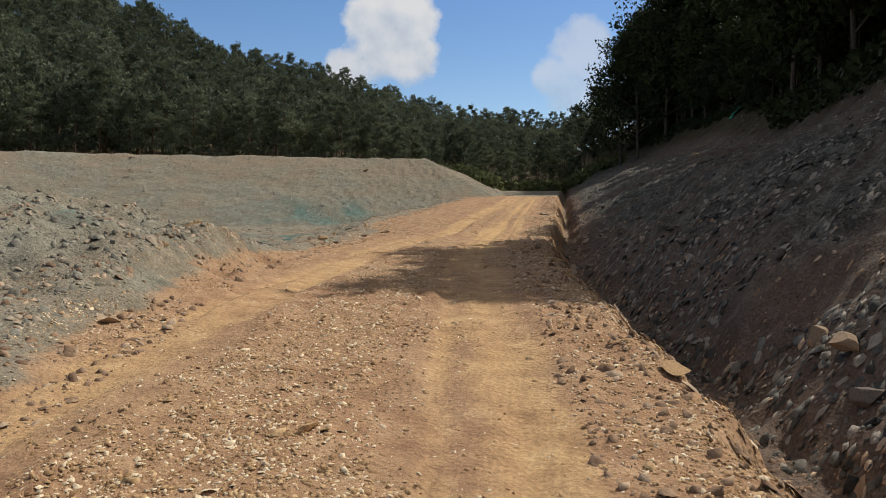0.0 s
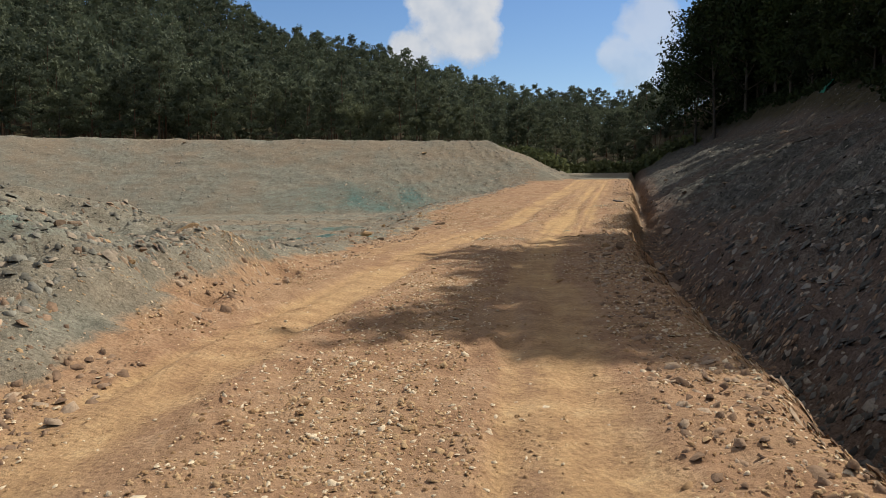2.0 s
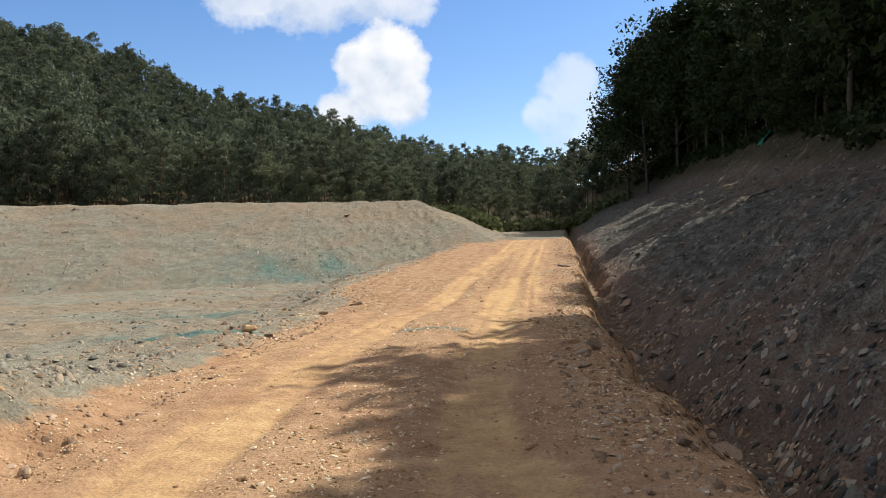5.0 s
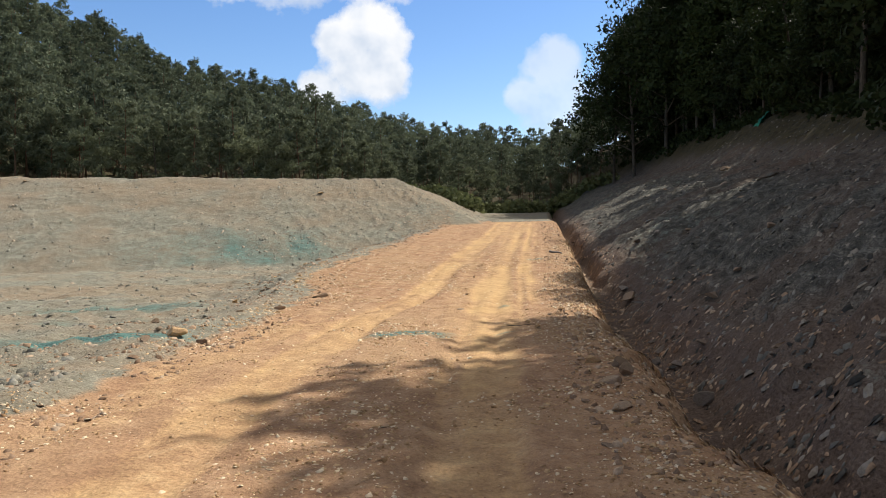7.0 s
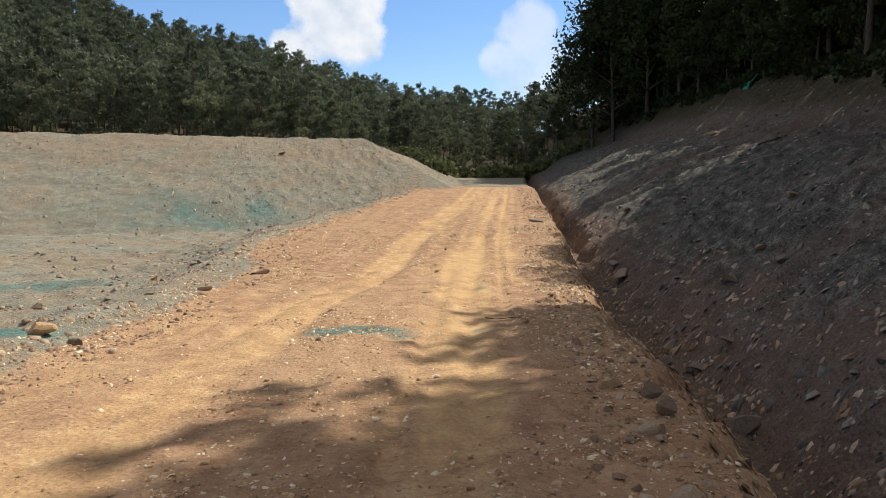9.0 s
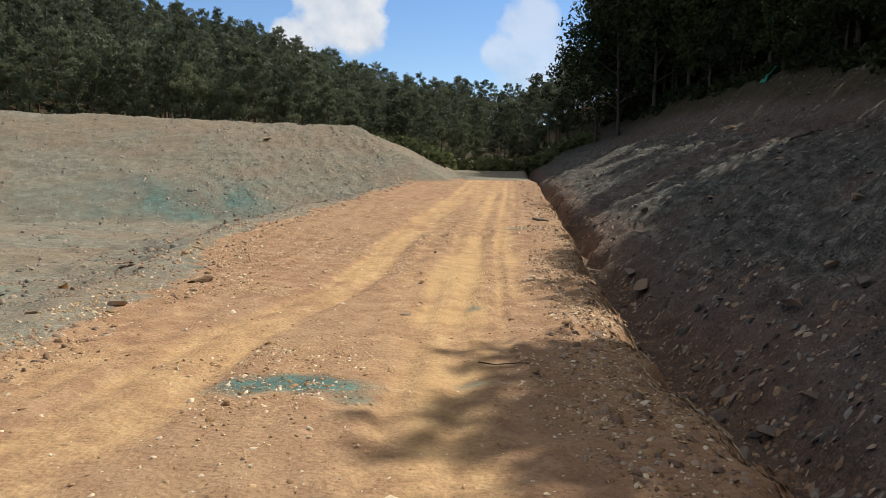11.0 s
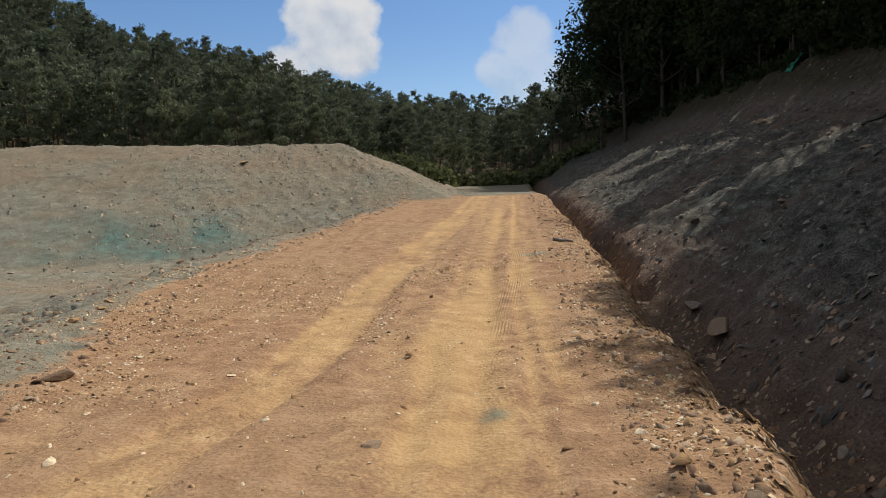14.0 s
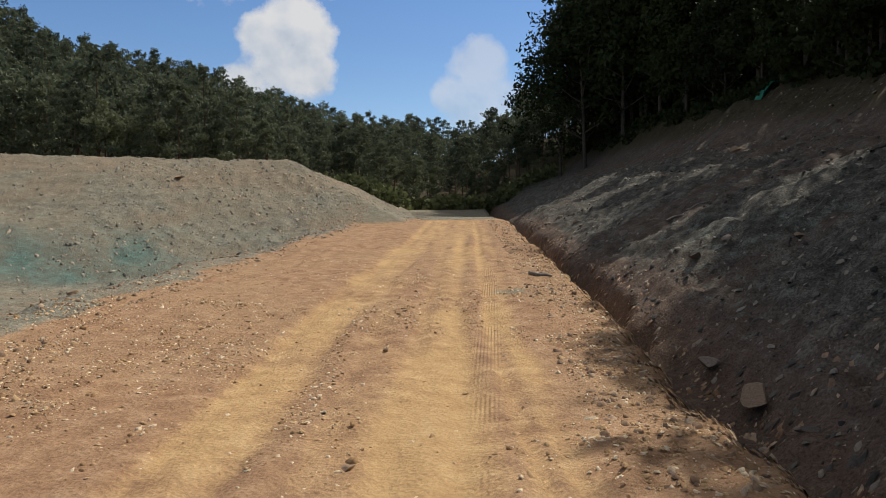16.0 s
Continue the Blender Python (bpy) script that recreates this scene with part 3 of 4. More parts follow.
def broadleaf(seed, h, leaf_count, leaf_size, limbs=11, low=0.25, wide=0.3, three=False, clump=0.075):
    """Trunk with limbs, and crown, of a broadleaved tree h high."""
    r = np.random.default_rng(seed)
    t = np.linspace(0, 1, 8)
    bend = r.normal(0, 0.05 * h, 2)
    trunk = np.stack([bend[0] * t ** 2, bend[1] * t ** 2, -0.4 + (0.92 * h + 0.4) * t], -1)
    rad = 0.011 * h * (1 - 0.88 * t) + 0.012
    wood, tips = [tube(trunk, rad, 7)], [trunk[-1]]
    for k in range(limbs):
        q = low + (0.95 - low) * (k + r.random()) / limbs
        a = k * 2.4 + r.normal(0, 0.4)
        start = np.array([np.interp(q, t, trunk[:, i]) for i in range(3)])
        length = h * wide * (1.15 - 0.75 * q) * r.uniform(0.7, 1.25)
        s = np.linspace(0, 1, 5)
        rise = r.uniform(0.25, 0.8)
        line = start + np.stack([np.cos(a) * length * s, np.sin(a) * length * s, length * (rise * s + 0.15 * s ** 2)], -1) + r.normal(0, 0.03 * length, (5, 3)) * s[:, None]
        wood.append(tube(line, 0.45 * np.interp(q, t, rad) * (1 - 0.85 * s) + 0.006, 5))
        tips += [line[2], line[3], line[4], line[4] + r.normal(0, 0.06 * h, 3)]
        for _ in range(2):
            b0 = line[r.integers(2, 4)]
            b1 = b0 + r.normal(0, 0.35 * length, 3) + np.array([0, 0, 0.15 * length])
            wood.append(tube(np.stack([b0, (b0 + b1) / 2 + r.normal(0, 0.04 * length, 3), b1]), [0.02, 0.014, 0.006], 4))
            tips += [b1]
    return join(wood), leaves(np.array(tips), clump * h, leaf_count, leaf_size, r, 0.75, three)


def pine(seed, h, leaf_count, leaf_size, three=False):
    """Bare lower trunk and an open crown of separate needle pads, of a pine h high."""
    r = np.random.default_rng(seed)
    t = np.linspace(0, 1, 7)
    bend = r.normal(0, 0.03 * h, 2)
    trunk = np.stack([bend[0] * t, bend[1] * t ** 2, -0.4 + (h + 0.2) * t], -1)
    rad = 0.010 * h * (1 - 0.9 * t) + 0.01
    wood, tips = [tube(trunk, rad, 6)], []
    low = r.uniform(0.28, 0.42)
    for k in range(19):
        q = low + (0.97 - low) * k / 19
        a = k * 2.4 + r.normal(0, 0.5)
        start = np.array([np.interp(q, t, trunk[:, i]) for i in range(3)])
        length = h * 0.27 * (1.12 - q) ** 0.65 * r.uniform(0.5, 1.25)
        s = np.linspace(0, 1, 4)
        line = start + np.stack([np.cos(a) * length * s, np.sin(a) * length * s, length * (0.25 + 0.35 * q) * s], -1)
        wood.append(tube(line, 0.4 * np.interp(q, t, rad) * (1 - 0.8 * s) + 0.006, 4))
        side = np.array([-np.sin(a), np.cos(a), 0.0]) * 0.25 * length
        tips += [line[3], line[3] - 0.2 * (line[3] - start) + side, line[2] - side, line[2]]
    tips += [trunk[-1] + [0, 0, 0.1], trunk[-1] - [0, 0, 0.05 * h]]
    return join(wood), leaves(np.array(tips), 0.055 * h, leaf_count, leaf_size, r, 0.7, three, 0.3)


def tree_thing(name, label, category, group, shape, bark, leaf):
    (wv, wf), (lv, lf) = shape
    root = tagged(new(name), label, category, group)
    part("trunk", mesh_of("trunk", wv, wf, bark, True), root)
    part("crown", mesh_of("crown", lv, lf, leaf), root)
    return root


def plant(ob, x, y, scale, turn, first):
    m = pose(x, y, float(height(x, y)[0]), 0, 0, turn)
    s = Matrix.Diagonal((scale, scale, scale, 1))
    if first:
        ob.matrix_basis = m @ s
        return ob
    c = copy_thing(ob, m)
    c.matrix_basis = m @ s
    return c


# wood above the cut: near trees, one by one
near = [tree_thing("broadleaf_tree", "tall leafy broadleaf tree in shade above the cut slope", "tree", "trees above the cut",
                   broadleaf(100 + k, 17.0, 8000, 0.42, 18, 0.08 + 0.05 * (k % 3), 0.205, True), BARK, LEAF_SHADED) for k in range(4)]
deep = [tree_thing("broadleaf_tree", "shaded broadleaf tree deep in the wood above the cut", "tree", "trees above the cut",
                   broadleaf(120 + k, 17.0, 2600, 0.75, 13, 0.10, 0.25, True), BARK, LEAF_SHADED) for k in range(3)]
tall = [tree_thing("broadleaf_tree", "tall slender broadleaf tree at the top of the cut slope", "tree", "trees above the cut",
                   broadleaf(160 + k, 17.0, 2200, 0.36, 15, 0.3, 0.05, True, 0.032), BARK, LEAF_SHADED) for k in range(2)]
airy = tree_thing("broadleaf_tree", "open-crowned broadleaf tree against the sky above the cut", "tree", "trees above the cut", broadleaf(151, 17.0, 5200, 0.34, 22, 0.15, 0.30, True), BARK, LEAF_SHADED)
used = set()
r = random.Random(3)


def above_cut(y, out):
    return float(right_lip(np.array(y)) + 1.2 + cut_width(np.array(y))) + out


# front row: its crowns cast the shade on the road
FRONT_SCALE = (0.76, 0.92, 1.0, 0.96, 1.10, 0.80, 0.80, 0.76, 0.76, 0.84, 0.86, 0.95, 0.46, 1.0, 0.46)
FRONT_TURN = (0, 135, 315, 45, 225, 270, 135, 225, 45, 270, 90, 270, 180, 270, 225)
for i, (size, turn) in enumerate(zip(FRONT_SCALE, FRONT_TURN)):
    yy = 19.5 + 2.5 * i
    tree = near[i % 4] if i < 11 or size < 0.5 else tall[(i // 2) % 2]
    plant(tree, above_cut(yy, 1.3 + 0.8 * math.sin(i * 2.1)), yy, size, turn, tree.name not in used)
    used.add(tree.name)
spots = []
for row in range(6):
    yy = (57.0 if row == 0 else 22.0) + 1.3 * row
    while yy < 114:
        spots.append((above_cut(yy, 1.0 + 4.2 * row + r.uniform(-0.7, 1.2)), yy + r.uniform(-1.3, 1.3), row))
        yy += (3.2 if row == 0 else 4.2) + 0.5 * row + r.uniform(-0.7, 1.0)
for xx, yy, row in spots:
    kinds = near if row < 2 else deep
    tree = kinds[r.randrange(len(kinds))] if not (row < 2 and yy > 98) else airy
    if row == 0:
        size = float(np.interp(yy, [56, 62, 66, 76, 82, 88, 114], [0.40, 0.40, 0.48, 0.50, 0.8, 1.0, 1.15]))
    elif row == 1:
        size = float(np.interp(yy, [20, 40, 44, 56, 76, 82, 88, 114], [0.68, 0.6, 0.45, 0.38, 0.38, 0.75, 1.0, 1.15]))
    else:
        size = 0.62 if row == 2 and 44 < yy < 82 else 0.9
    plant(tree, xx, yy, size * r.uniform(0.9, 1.06), r.uniform(0, 360), tree.name not in used)
    used.add(tree.name)
for xx, yy, size, turn in ((24.6, 96.5, 1.05, 20), (26.8, 92.0, 1.1, 200), (23.6, 101.5, 0.95, 110)):
    plant(airy, xx, yy, size, turn, False)
slim = tree_thing("broadleaf_tree", "slender tree with a pale bare trunk above the cut slope", "tree", "trees above the cut", broadleaf(140, 17.0, 2500, 0.3, 9, 0.62, 0.2), PALE_BARK, LEAF_SHADED)
plant(slim, 25.6, 57.0, 1.0, 40, True)
lean_tree = tree_thing("broadleaf_tree", "thin dark-trunked tree at the top of the cut slope", "tree", "trees above the cut", broadleaf(142, 13.0, 1500, 0.32, 7, 0.6, 0.14, True), BARK, LEAF_SHADED)
for k, yy in enumerate((54.5, 59.5, 63.0, 69.5, 73.5)):
    plant(lean_tree, above_cut(yy, 1.2 + 0.3 * math.sin(yy * 3)), yy, 0.9 + 0.12 * math.sin(yy * 2), yy * 50, k == 0)

# far woods: edge trees one by one, the rest as one mass
far_shapes = [pine(200 + k, 13.0, 4200, 0.30, True) for k in range(4)] + [broadleaf(300 + k, 10.5, 3400, 0.27, 10, 0.08, 0.30, True) for k in range(3)]
far = []
for k, s in enumerate(far_shapes):
    is_pine = k < 4
    far.append(tree_thing("pine_tree" if is_pine else "broadleaf_tree", "dark green pine with bare lower trunk at the wood's edge" if is_pine else "rounded green broadleaf tree at the edge of the hill wood",
                          "tree", "trees at the wood's edge", s, PINE_BARK if is_pine else BARK, LEAF_B if is_pine else LEAF_D))
used = set()
xx = -78.0
while xx < 25:
    yy = float(forest_edge(np.array(xx))) + r.uniform(0.5, 3.5)
    k = r.randrange(7)
    plant(far[k], xx, yy, r.uniform(0.8, 1.15) * float(np.interp(xx, [-60, -20, 0, 24], [0.95, 0.72, 0.56, 0.52])), r.uniform(0, 360), k not in used)
    used.add(k)
    xx += r.uniform(1.9, 3.4) * (1.0 if xx < -20 else 0.75)


def wood_mass():
    pts = []
    yy = 80.0
    while yy < 213:
        step = 4.6 + 0.006 * (yy - 80) - 1.4 * (yy > 196)
        xx = -0.62 * yy - 12
        while xx < 0.30 * yy + 12:
            px, py = xx + r.uniform(-1.3, 1.3), yy + r.uniform(-1.3, 1.3)
            if py > float(forest_edge(np.array(px))) + 4.5:
                pts.append((px, py))
            xx += step
        yy += step
    pts = np.array(pts)
    z = height(pts[:, 0], pts[:, 1])
    small = [pine(400 + k, 12.0, 1100, 0.43, True) for k in range(6)] + [broadleaf(500 + k, 10.5, 1100, 0.36, 9, 0.2, 0.3, True) for k in range(3)]
    which = rng.integers(0, len(small), len(pts))
    out = {"wood": [[], [], 0], "leaf": [[], [], 0]}
    tones = []
    for k, (wood, leaf) in enumerate(small):
        m = which == k
        cnt = int(m.sum())
        rot = turn_z(rng.uniform(0, 6.283, cnt)) * (rng.uniform(0.8, 1.2, cnt) * np.where(rng.random(cnt) < 0.08, 1.12, 1.0) * np.interp(pts[m, 0] / pts[m, 1], [-0.4, -0.15, 0.0], [1.08, 0.85, 0.68]))[:, None, None]
        at = np.stack([pts[m, 0], pts[m, 1], z[m]], -1)
        trunk_only = (wood[0][:49] if k >= 6 else wood[0][:42], wood[1][:42] if k >= 6 else wood[1][:36])
        if k >= 6:
            trunk_only = (wood[0][:56], wood[1][:49])
        for key, (v, f) in (("wood", trunk_only), ("leaf", leaf)):
            o = out[key]
            if key == "leaf":
                tones.append(np.repeat(rng.random(cnt), len(v)))
            vv = np.einsum("nij,kj->nki", rot, v) + at[:, None]
            o[0].append(vv.reshape(-1, 3))
            o[1].append((f[None] + (o[2] + np.arange(cnt) * len(v))[:, None, None]).reshape(-1, f.shape[1]))
            o[2] += cnt * len(v)
    root = tagged(new("hill_wood"), "dense dark green mixed pine wood covering the hillside", "wood", kind="stuff")
    for key, name, mat in (("wood", "trunks", PINE_BARK), ("leaf", "foliage", LEAF_B)):
        me = mesh_of(name, np.concatenate(out[key][0]), np.concatenate(out[key][1]), mat)
        if key == "leaf":
            me.attributes.new("tone", "FLOAT", "POINT").data.foreach_set("value", np.concatenate(tones).astype(np.float32))
        tagged(part(name, me, root), kind="stuff")


wood_mass()


def brush(name, label, pts, size, count, leaf, seed, mat, lift=0.35):
    """Low leafy growth in one mass."""
    q = np.random.default_rng(seed)
    pts = np.array(pts)
    z = height(pts[:, 0], pts[:, 1])
    c = np.stack([pts[:, 0], pts[:, 1], z + size * lift * q.uniform(0.3, 1.0, len(pts)) if lift > 1 else z + size * lift], -1)
    v, f = leaves(c, size, count, leaf, q, 0.7)
    return tagged(new(name, mesh_of(name, v, f, mat)), label, "shrubs", kind="stuff")


brush("edge_brush", "pale green shrubs along the foot of the hill wood",
      [(x, float(forest_edge(np.array(x))) - r.uniform(-2, 3.0)) for x in np.linspace(-70, 24, 150)], 1.5, 15000, 0.5, 4, LEAF_C)
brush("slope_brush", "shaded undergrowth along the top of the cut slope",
      [(above_cut(y, r.uniform(float(np.interp(y, [20, 38, 50, 70, 84], [-2.0, -1.5, 0.0, 0.0, -1.2])), 3.0)), y) for y in np.linspace(2, 112, 320)], 0.85, 26000, 0.26, 5, LEAF_SHADED)
brush("understorey", "dense shaded understorey beneath the trees above the cut", [(above_cut(y, r.uniform(2.5, 22)), y) for y in np.linspace(18, 115, 420)], 2.3, 30000, 0.5, 15, LEAF_SHADED, 1.2)
brush("dry_brush", "reddish dry shrub at the foot of the hill wood", [(-34.5 + 0.5 * k, 80.5 - 0.2 * k) for k in range(5)], 1.3, 900, 0.4, 8, LEAF_R)
brush("corner_brush", "green shrubs behind the spoil bank",
      [(r.uniform(-2, 6), r.uniform(86, 101)) for _ in range(40)], 1.3, 5000, 0.42, 6, LEAF_C)


# ---- clouds, far off ----
def cloud(name, label, way, w, h, blobs, density, seed, d=3600.0):
    """A soft white cloud on a far sheet that faces the valley."""
    c = Vector(way) * d
    m, n, l, b = material(name, 1, 0)
    v = coords(n)
    wisp = n.new("ShaderNodeTexNoise")
    wisp.inputs["Scale"].default_value, wisp.inputs["Detail"].default_value, wisp.inputs["Roughness"].default_value = 3.0, 8, 0.62
    shift = n.new("ShaderNodeMapping")
    shift.inputs["Location"].default_value = (seed, seed * 2.3, 0)
    l.new(v, shift.inputs["Vector"])
    l.new(shift.outputs[0], wisp.inputs["Vector"])
    total = None
    for bx, bz, br in blobs:
        dist = n.new("ShaderNodeVectorMath")
        dist.operation = "DISTANCE"
        l.new(v, dist.inputs[0])
        dist.inputs[1].default_value = (bx, 0, bz)
        s = calc(n, l, "SUBTRACT", 1.0, calc(n, l, "DIVIDE", dist.outputs["Value"], br))
        total = s if total is None else calc(n, l, "SMOOTH_MAX", total, s)
    f = calc(n, l, "ADD", total, calc(n, l, "MULTIPLY", calc(n, l, "SUBTRACT", wisp.outputs["Fac"], 0.5), 0.85))
    alpha = calc(n, l, "MULTIPLY", ramp(n, l, f, [(0.02, (0, 0, 0)), (0.16, (0.6, 0.6, 0.6)), (0.34, (1, 1, 1))]), density)
    fold = nz(n, l, 2.2, 3, 0.5, shift.outputs[0])
    up_ = n.new("ShaderNodeSeparateXYZ")
    l.new(v, up_.inputs[0])
    lit = calc(n, l, "ADD", calc(n, l, "MULTIPLY", up_.outputs["Z"], 0.3), fold)
    tone = ramp(n, l, lit, [(0.28, (0.66, 0.74, 0.86)), (0.5, (0.90, 0.93, 0.98)), (0.62, (1.0, 1.0, 1.0))])
    e = n.new("ShaderNodeEmission")
    e.inputs["Strength"].default_value = 0.95
    l.new(tone, e.inputs["Color"])
    tr = n.new("ShaderNodeBsdfTransparent")
    ms = n.new("ShaderNodeMixShader")
    l.new(alpha, ms.inputs[0])
    l.new(tr.outputs[0], ms.inputs[1])
    l.new(e.outputs[0], ms.inputs[2])
    l.new(ms.outputs[0], n["Material Output"].inputs["Surface"])
    # sheet in the x-z plane, unit coordinates scaled by the object
    ver = np.array([[-w / 2, 0, -h / 2], [w / 2, 0, -h / 2], [w / 2, 0, h / 2], [-w / 2, 0, h / 2]])
    ob = new(name, mesh_of(name, ver, np.array([[0, 1, 2, 3]]), m))
    ob.matrix_basis = Matrix.Translation(c) @ Matrix.Diagonal((d * 0.1, d * 0.1, d * 0.1, 1))
    ob.visible_shadow = False
    return tagged(ob, label, "cloud", kind="structure")


cloud("backdrop_cloud", "bright white heaped summer cloud", (-0.072, 1, 0.242), 3.2, 2.8,
      [(0.12, 0.42, 0.42), (0.36, 0.2, 0.36), (-0.32, 0.22, 0.34), (0.3, -0.25, 0.42), (-0.52, -0.42, 0.34), (-0.02, -0.15, 0.46)], 0.97, 1.7)
cloud("backdrop_cloud", "thin white cloud over the wooded ridge", (0.182, 1, 0.20), 3.0, 2.6,
      [(0.0, 0.3, 0.45), (0.15, -0.3, 0.6), (0.45, -0.5, 0.6), (-0.4, -0.1, 0.3)], 0.5, 5.1, 3800.0)
cloud("backdrop_cloud", "broad soft white cloud high over the valley", (-0.155, 1, 0.36), 5.6, 2.0,
      [(-0.9, 0.2, 0.7), (0.0, 0.1, 0.7), (0.8, 0.1, 0.6), (1.3, -0.1, 0.4)], 0.75, 8.4, 4000.0)

# ---- rocks lying about ----
DITCH_ROCKS = (
    (3.70, 6.95, 0.52, 2, 0.8, "yellow-brown boulder on the scree"),
    (3.78, 7.6, 0.42, 3, 1.2, "pale split boulder on the scree"),
    (1.85, 6.05, 0.42, 4, 0.7, "orange slab of rock at the ditch edge"),
    (2.02, 18.4, 0.34, 5, 0.7, "tan flat rock on the ditch edge"),
    (2.5, 20.1, 0.32, 2, 1.1, "grey angular rock on the ditch edge"),
    (2.33, 21.0, 0.36, 0, 0.7, "grey slab on the ditch edge"),
    (2.55, 20.6, 0.3, 6, 1.2, "grey upright rock on the ditch edge"),
    (2.2, 19.6, 0.3, 1, 0.9, "dark grey rock on the ditch edge"),
    (3.3, 20.6, 0.42, 3, 0.9, "shaded rock in the ditch"),
    (4.3, 22.4, 0.5, 2, 1.0, "shaded grey rock in the ditch"),
    (4.4, 25.4, 0.5, 4, 1.0, "grey boulder wedged in the ditch"),
    (4.7, 26.0, 0.42, 5, 1.1, "broken grey boulder in the ditch"),
    (5.0, 26.6, 0.4, 0, 0.9, "grey boulder in the ditch"),
    (6.4, 33.8, 0.75, 4, 0.7, "large dark rock at the slope foot"),
    (6.7, 35.6, 0.55, 2, 0.7, "brown rock at the slope foot"),
    (2.4, 14.7, 0.5, 6, 0.6, "mossy flat rock beside the ditch"),
    (2.05, 14.5, 0.3, 2, 0.7, "tan rock beside the ditch"),
    (11.67, 38.1, 0.45, 2, 0.5, "white stone on the cut slope"),
    (19.0, 57.3, 0.9, 3, 0.8, "pale rock on the upper cut slope"),
)
BANK_ROCKS = (
    (-4.55, 10.4, 0.42, 5, 0.8, "dark rock on the spoil mound"),
    (-4.62, 14.1, 0.5, 0, 0.7, "flat dark rock on top of the spoil mound"),
    (-4.23, 11.6, 0.15, 2, 0.9, "small white stone on the spoil mound"),
    (-3.75, 23.45, 0.42, 3, 1.0, "rounded pale brown rock on dyed soil"),
    (-3.3, 23.3, 0.24, 1, 0.9, "brown stone beside a larger rock"),
    (-6.2, 61.3, 0.7, 0, 0.5, "pale flat stone near the top of the spoil bank"),
    (-24.5, 60.0, 0.5, 4, 0.6, "white stone on the crest of the spoil bank"),
)
ROAD_ROCKS = (
    (-0.84, 4.67, 0.17, 1, 0.8, "small dark stone lying on the gravel road"),
    (-3.45, 7.9, 0.34, 6, 0.7, "brown rock on the road shoulder"),
    (-2.28, 29.8, 0.46, 4, 0.7, "tan angular rock on the road shoulder"),
    (3.2, 26.1, 0.2, 6, 0.8, "yellow stone among road edge rubble"),
    (-2.9, 27.8, 0.3, 1, 0.8, "pale yellow stone on the shoulder"),
    (1.8, 34.4, 0.17, 3, 0.9, "small stone on the wheel track"),
    (1.3, 30.35, 0.22, 0, 0.35, "flat stone bedded in the road"),
    (1.0, 27.5, 0.25, 5, 0.4, "flat grey stone bedded in the road"),
    (0.85, 14.7, 0.17, 1, 0.7, "small stone on the shaded road"),
    (1.6, 17.3, 0.14, 3, 0.8, "small grey stone on the shaded road"),
)
for x, y, size, k, tall, label in (*DITCH_ROCKS, *BANK_ROCKS, *ROAD_ROCKS):
    rock(x, y, size, label, k, None, tall)
q = random.Random(12)
for _ in range(150):
    zone = q.random()
    if zone < 0.42:
        y = q.uniform(4, 62)
        rock(float(right_lip(np.array(y))) + q.uniform(0.1, 2.6), y, q.uniform(0.16, 0.42), "angular brown rock in the roadside ditch", tall=q.uniform(0.6, 1.1), mat=DITCH)
    elif zone < 0.7:
        y = q.uniform(5, 50)
        rock(float(left_edge(np.array(y))) - q.uniform(-0.1, 2.4), y, q.uniform(0.12, 0.30), "brown rock on the road shoulder", tall=q.uniform(0.6, 1.0))
    else:
        y = q.uniform(8, 70)
        rock(float(right_lip(np.array(y))) + 1.2 + float(cut_width(np.array(y))) * q.uniform(0.1, 0.9), y, q.uniform(0.18, 0.5), "grey shale block on the cut slope", tall=q.uniform(0.5, 0.9))


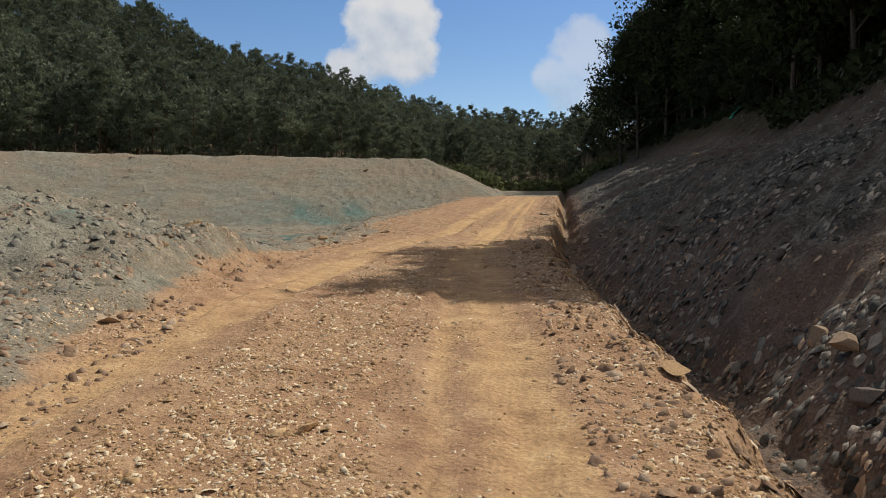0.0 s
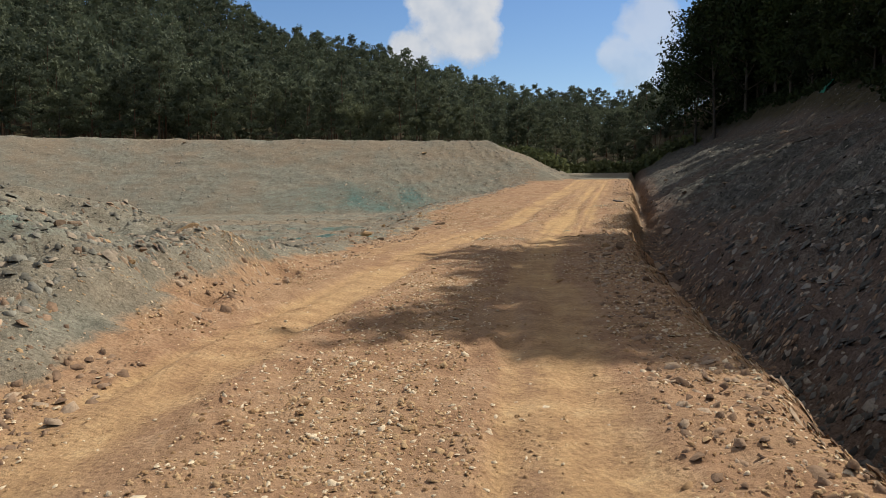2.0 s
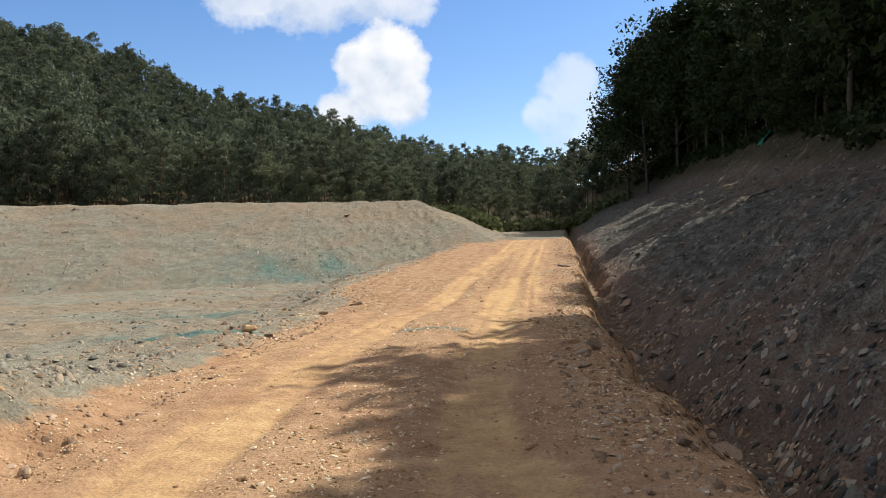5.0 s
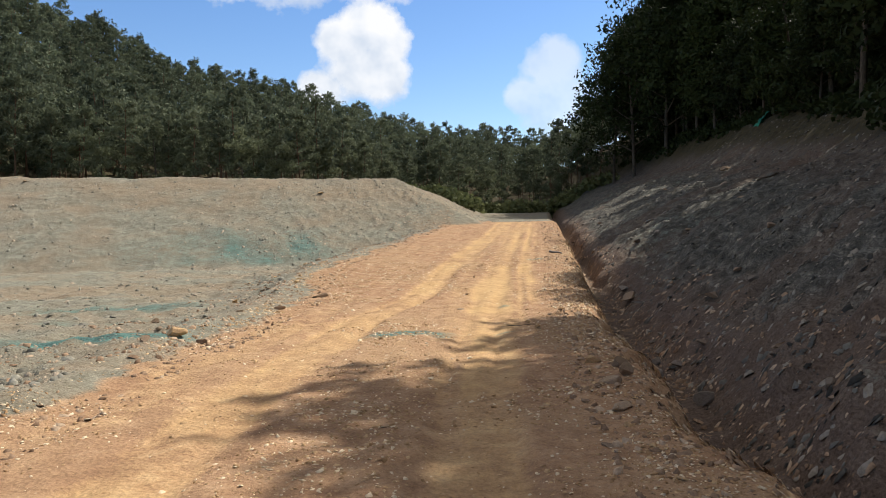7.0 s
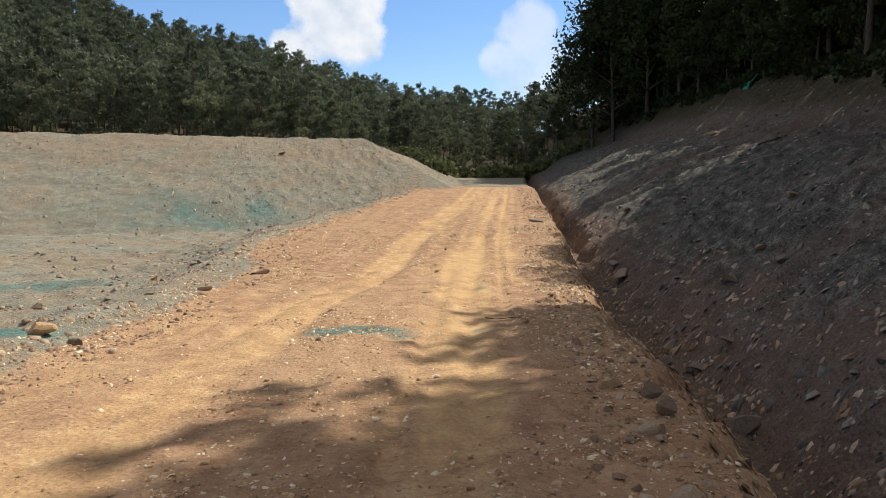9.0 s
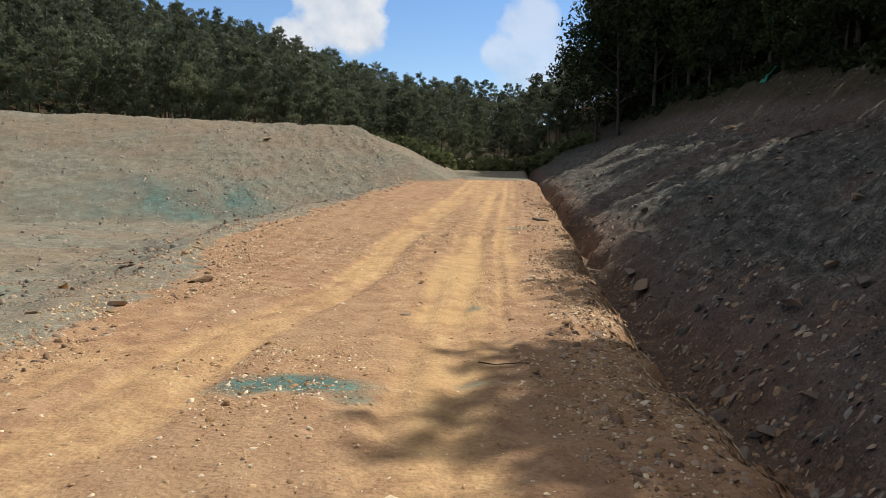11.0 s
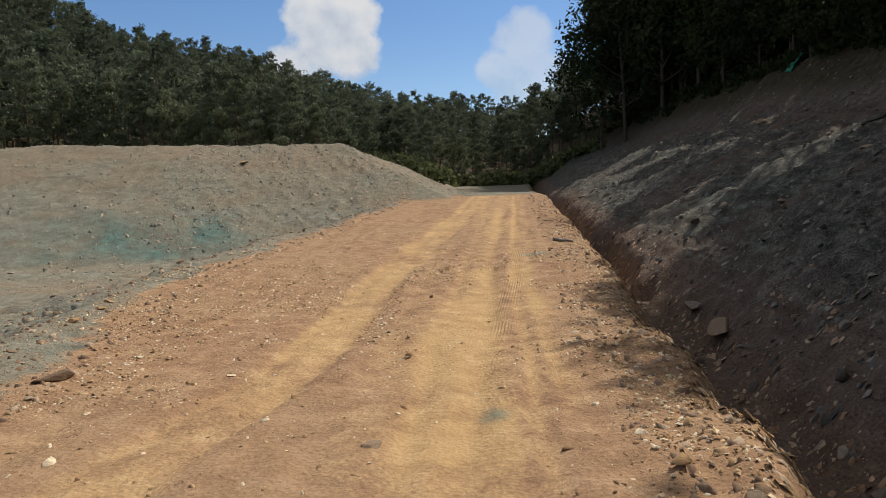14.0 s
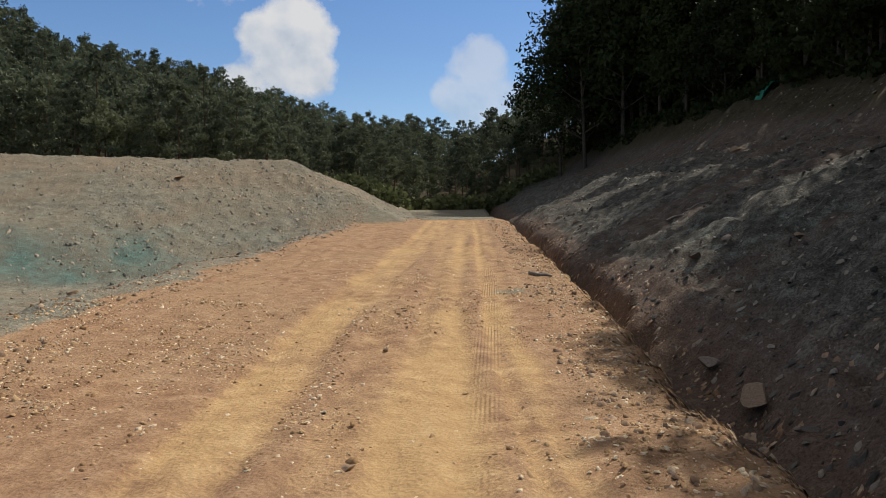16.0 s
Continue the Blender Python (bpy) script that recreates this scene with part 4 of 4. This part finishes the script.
def crumpled_net(x, y):
    n = 14
    u, v = np.meshgrid(np.linspace(-0.8, 0.8, n), np.linspace(-0.45, 0.45, n))
    px, py = x + u, y + v * 0.9
    pz = height(px.ravel(), py.ravel()).reshape(n, n) + 0.25 + 0.22 * fbm(px, py, 2.2, 3, 40) + 0.25 * np.exp(-(u / 0.5) ** 2 - (v / 0.3) ** 2)
    i = np.arange(n * n).reshape(n, n)
    f = np.stack([i[:-1, :-1], i[:-1, 1:], i[1:, 1:], i[1:, :-1]], -1).reshape(-1, 4)
    m, nn, ll, b = material("green_net", 0.6, 0.3)
    ll.new(ramp(nn, ll, nz(nn, ll, 30, 3, 0.6, coords(nn)), [(0.3, (0.01, 0.14, 0.09)), (0.7, (0.03, 0.32, 0.21))]), b.inputs["Base Color"])
    ob = new("net", mesh_of("net", np.stack([px, py, pz], -1).reshape(-1, 3), f, m, True))
    mod = ob.modifiers.new("thick", "SOLIDIFY")
    mod.thickness = 0.02
    return tagged(ob, "crumpled green plastic net at the top of the cut slope", "net")


def stick(x, y, length, turn, radius, label, mat):
    t = np.linspace(-0.5, 0.5, 7)
    px, py = x + length * t * math.cos(turn), y + length * t * math.sin(turn)
    pz = height(px, py) + radius * 0.8 + 0.02 * np.sin(9 * t)
    pz = 0.5 * pz + 0.5 * np.linspace(pz[0], pz[-1], 7) + 0.01
    v, f = tube(np.stack([px, py, pz], -1), radius * (1 - 0.5 * (t + 0.5)), 6)
    return tagged(new("stick", mesh_of("stick", v, f, mat, True)), label, "stick", "fallen sticks")


crumpled_net(25.1, 64.8)
stick(11.2, 45.8, 1.5, 0.2, 0.035, "pale broken branch on the cut slope", PALE_BARK)
stick(5.4, 40.5, 0.5, 0.0, 0.05, "short cut log on the road shoulder", PALE_BARK)
stick(8.6, 36.5, 0.9, 0.9, 0.03, "thin pale twig on the cut slope", PALE_BARK)
stick(1.9, 24.7, 0.5, -0.25, 0.008, "dark twig lying on the road", BARK)
stick(14.5, 42.0, 1.4, 0.5, 0.04, "dead branch on the cut slope", BARK)
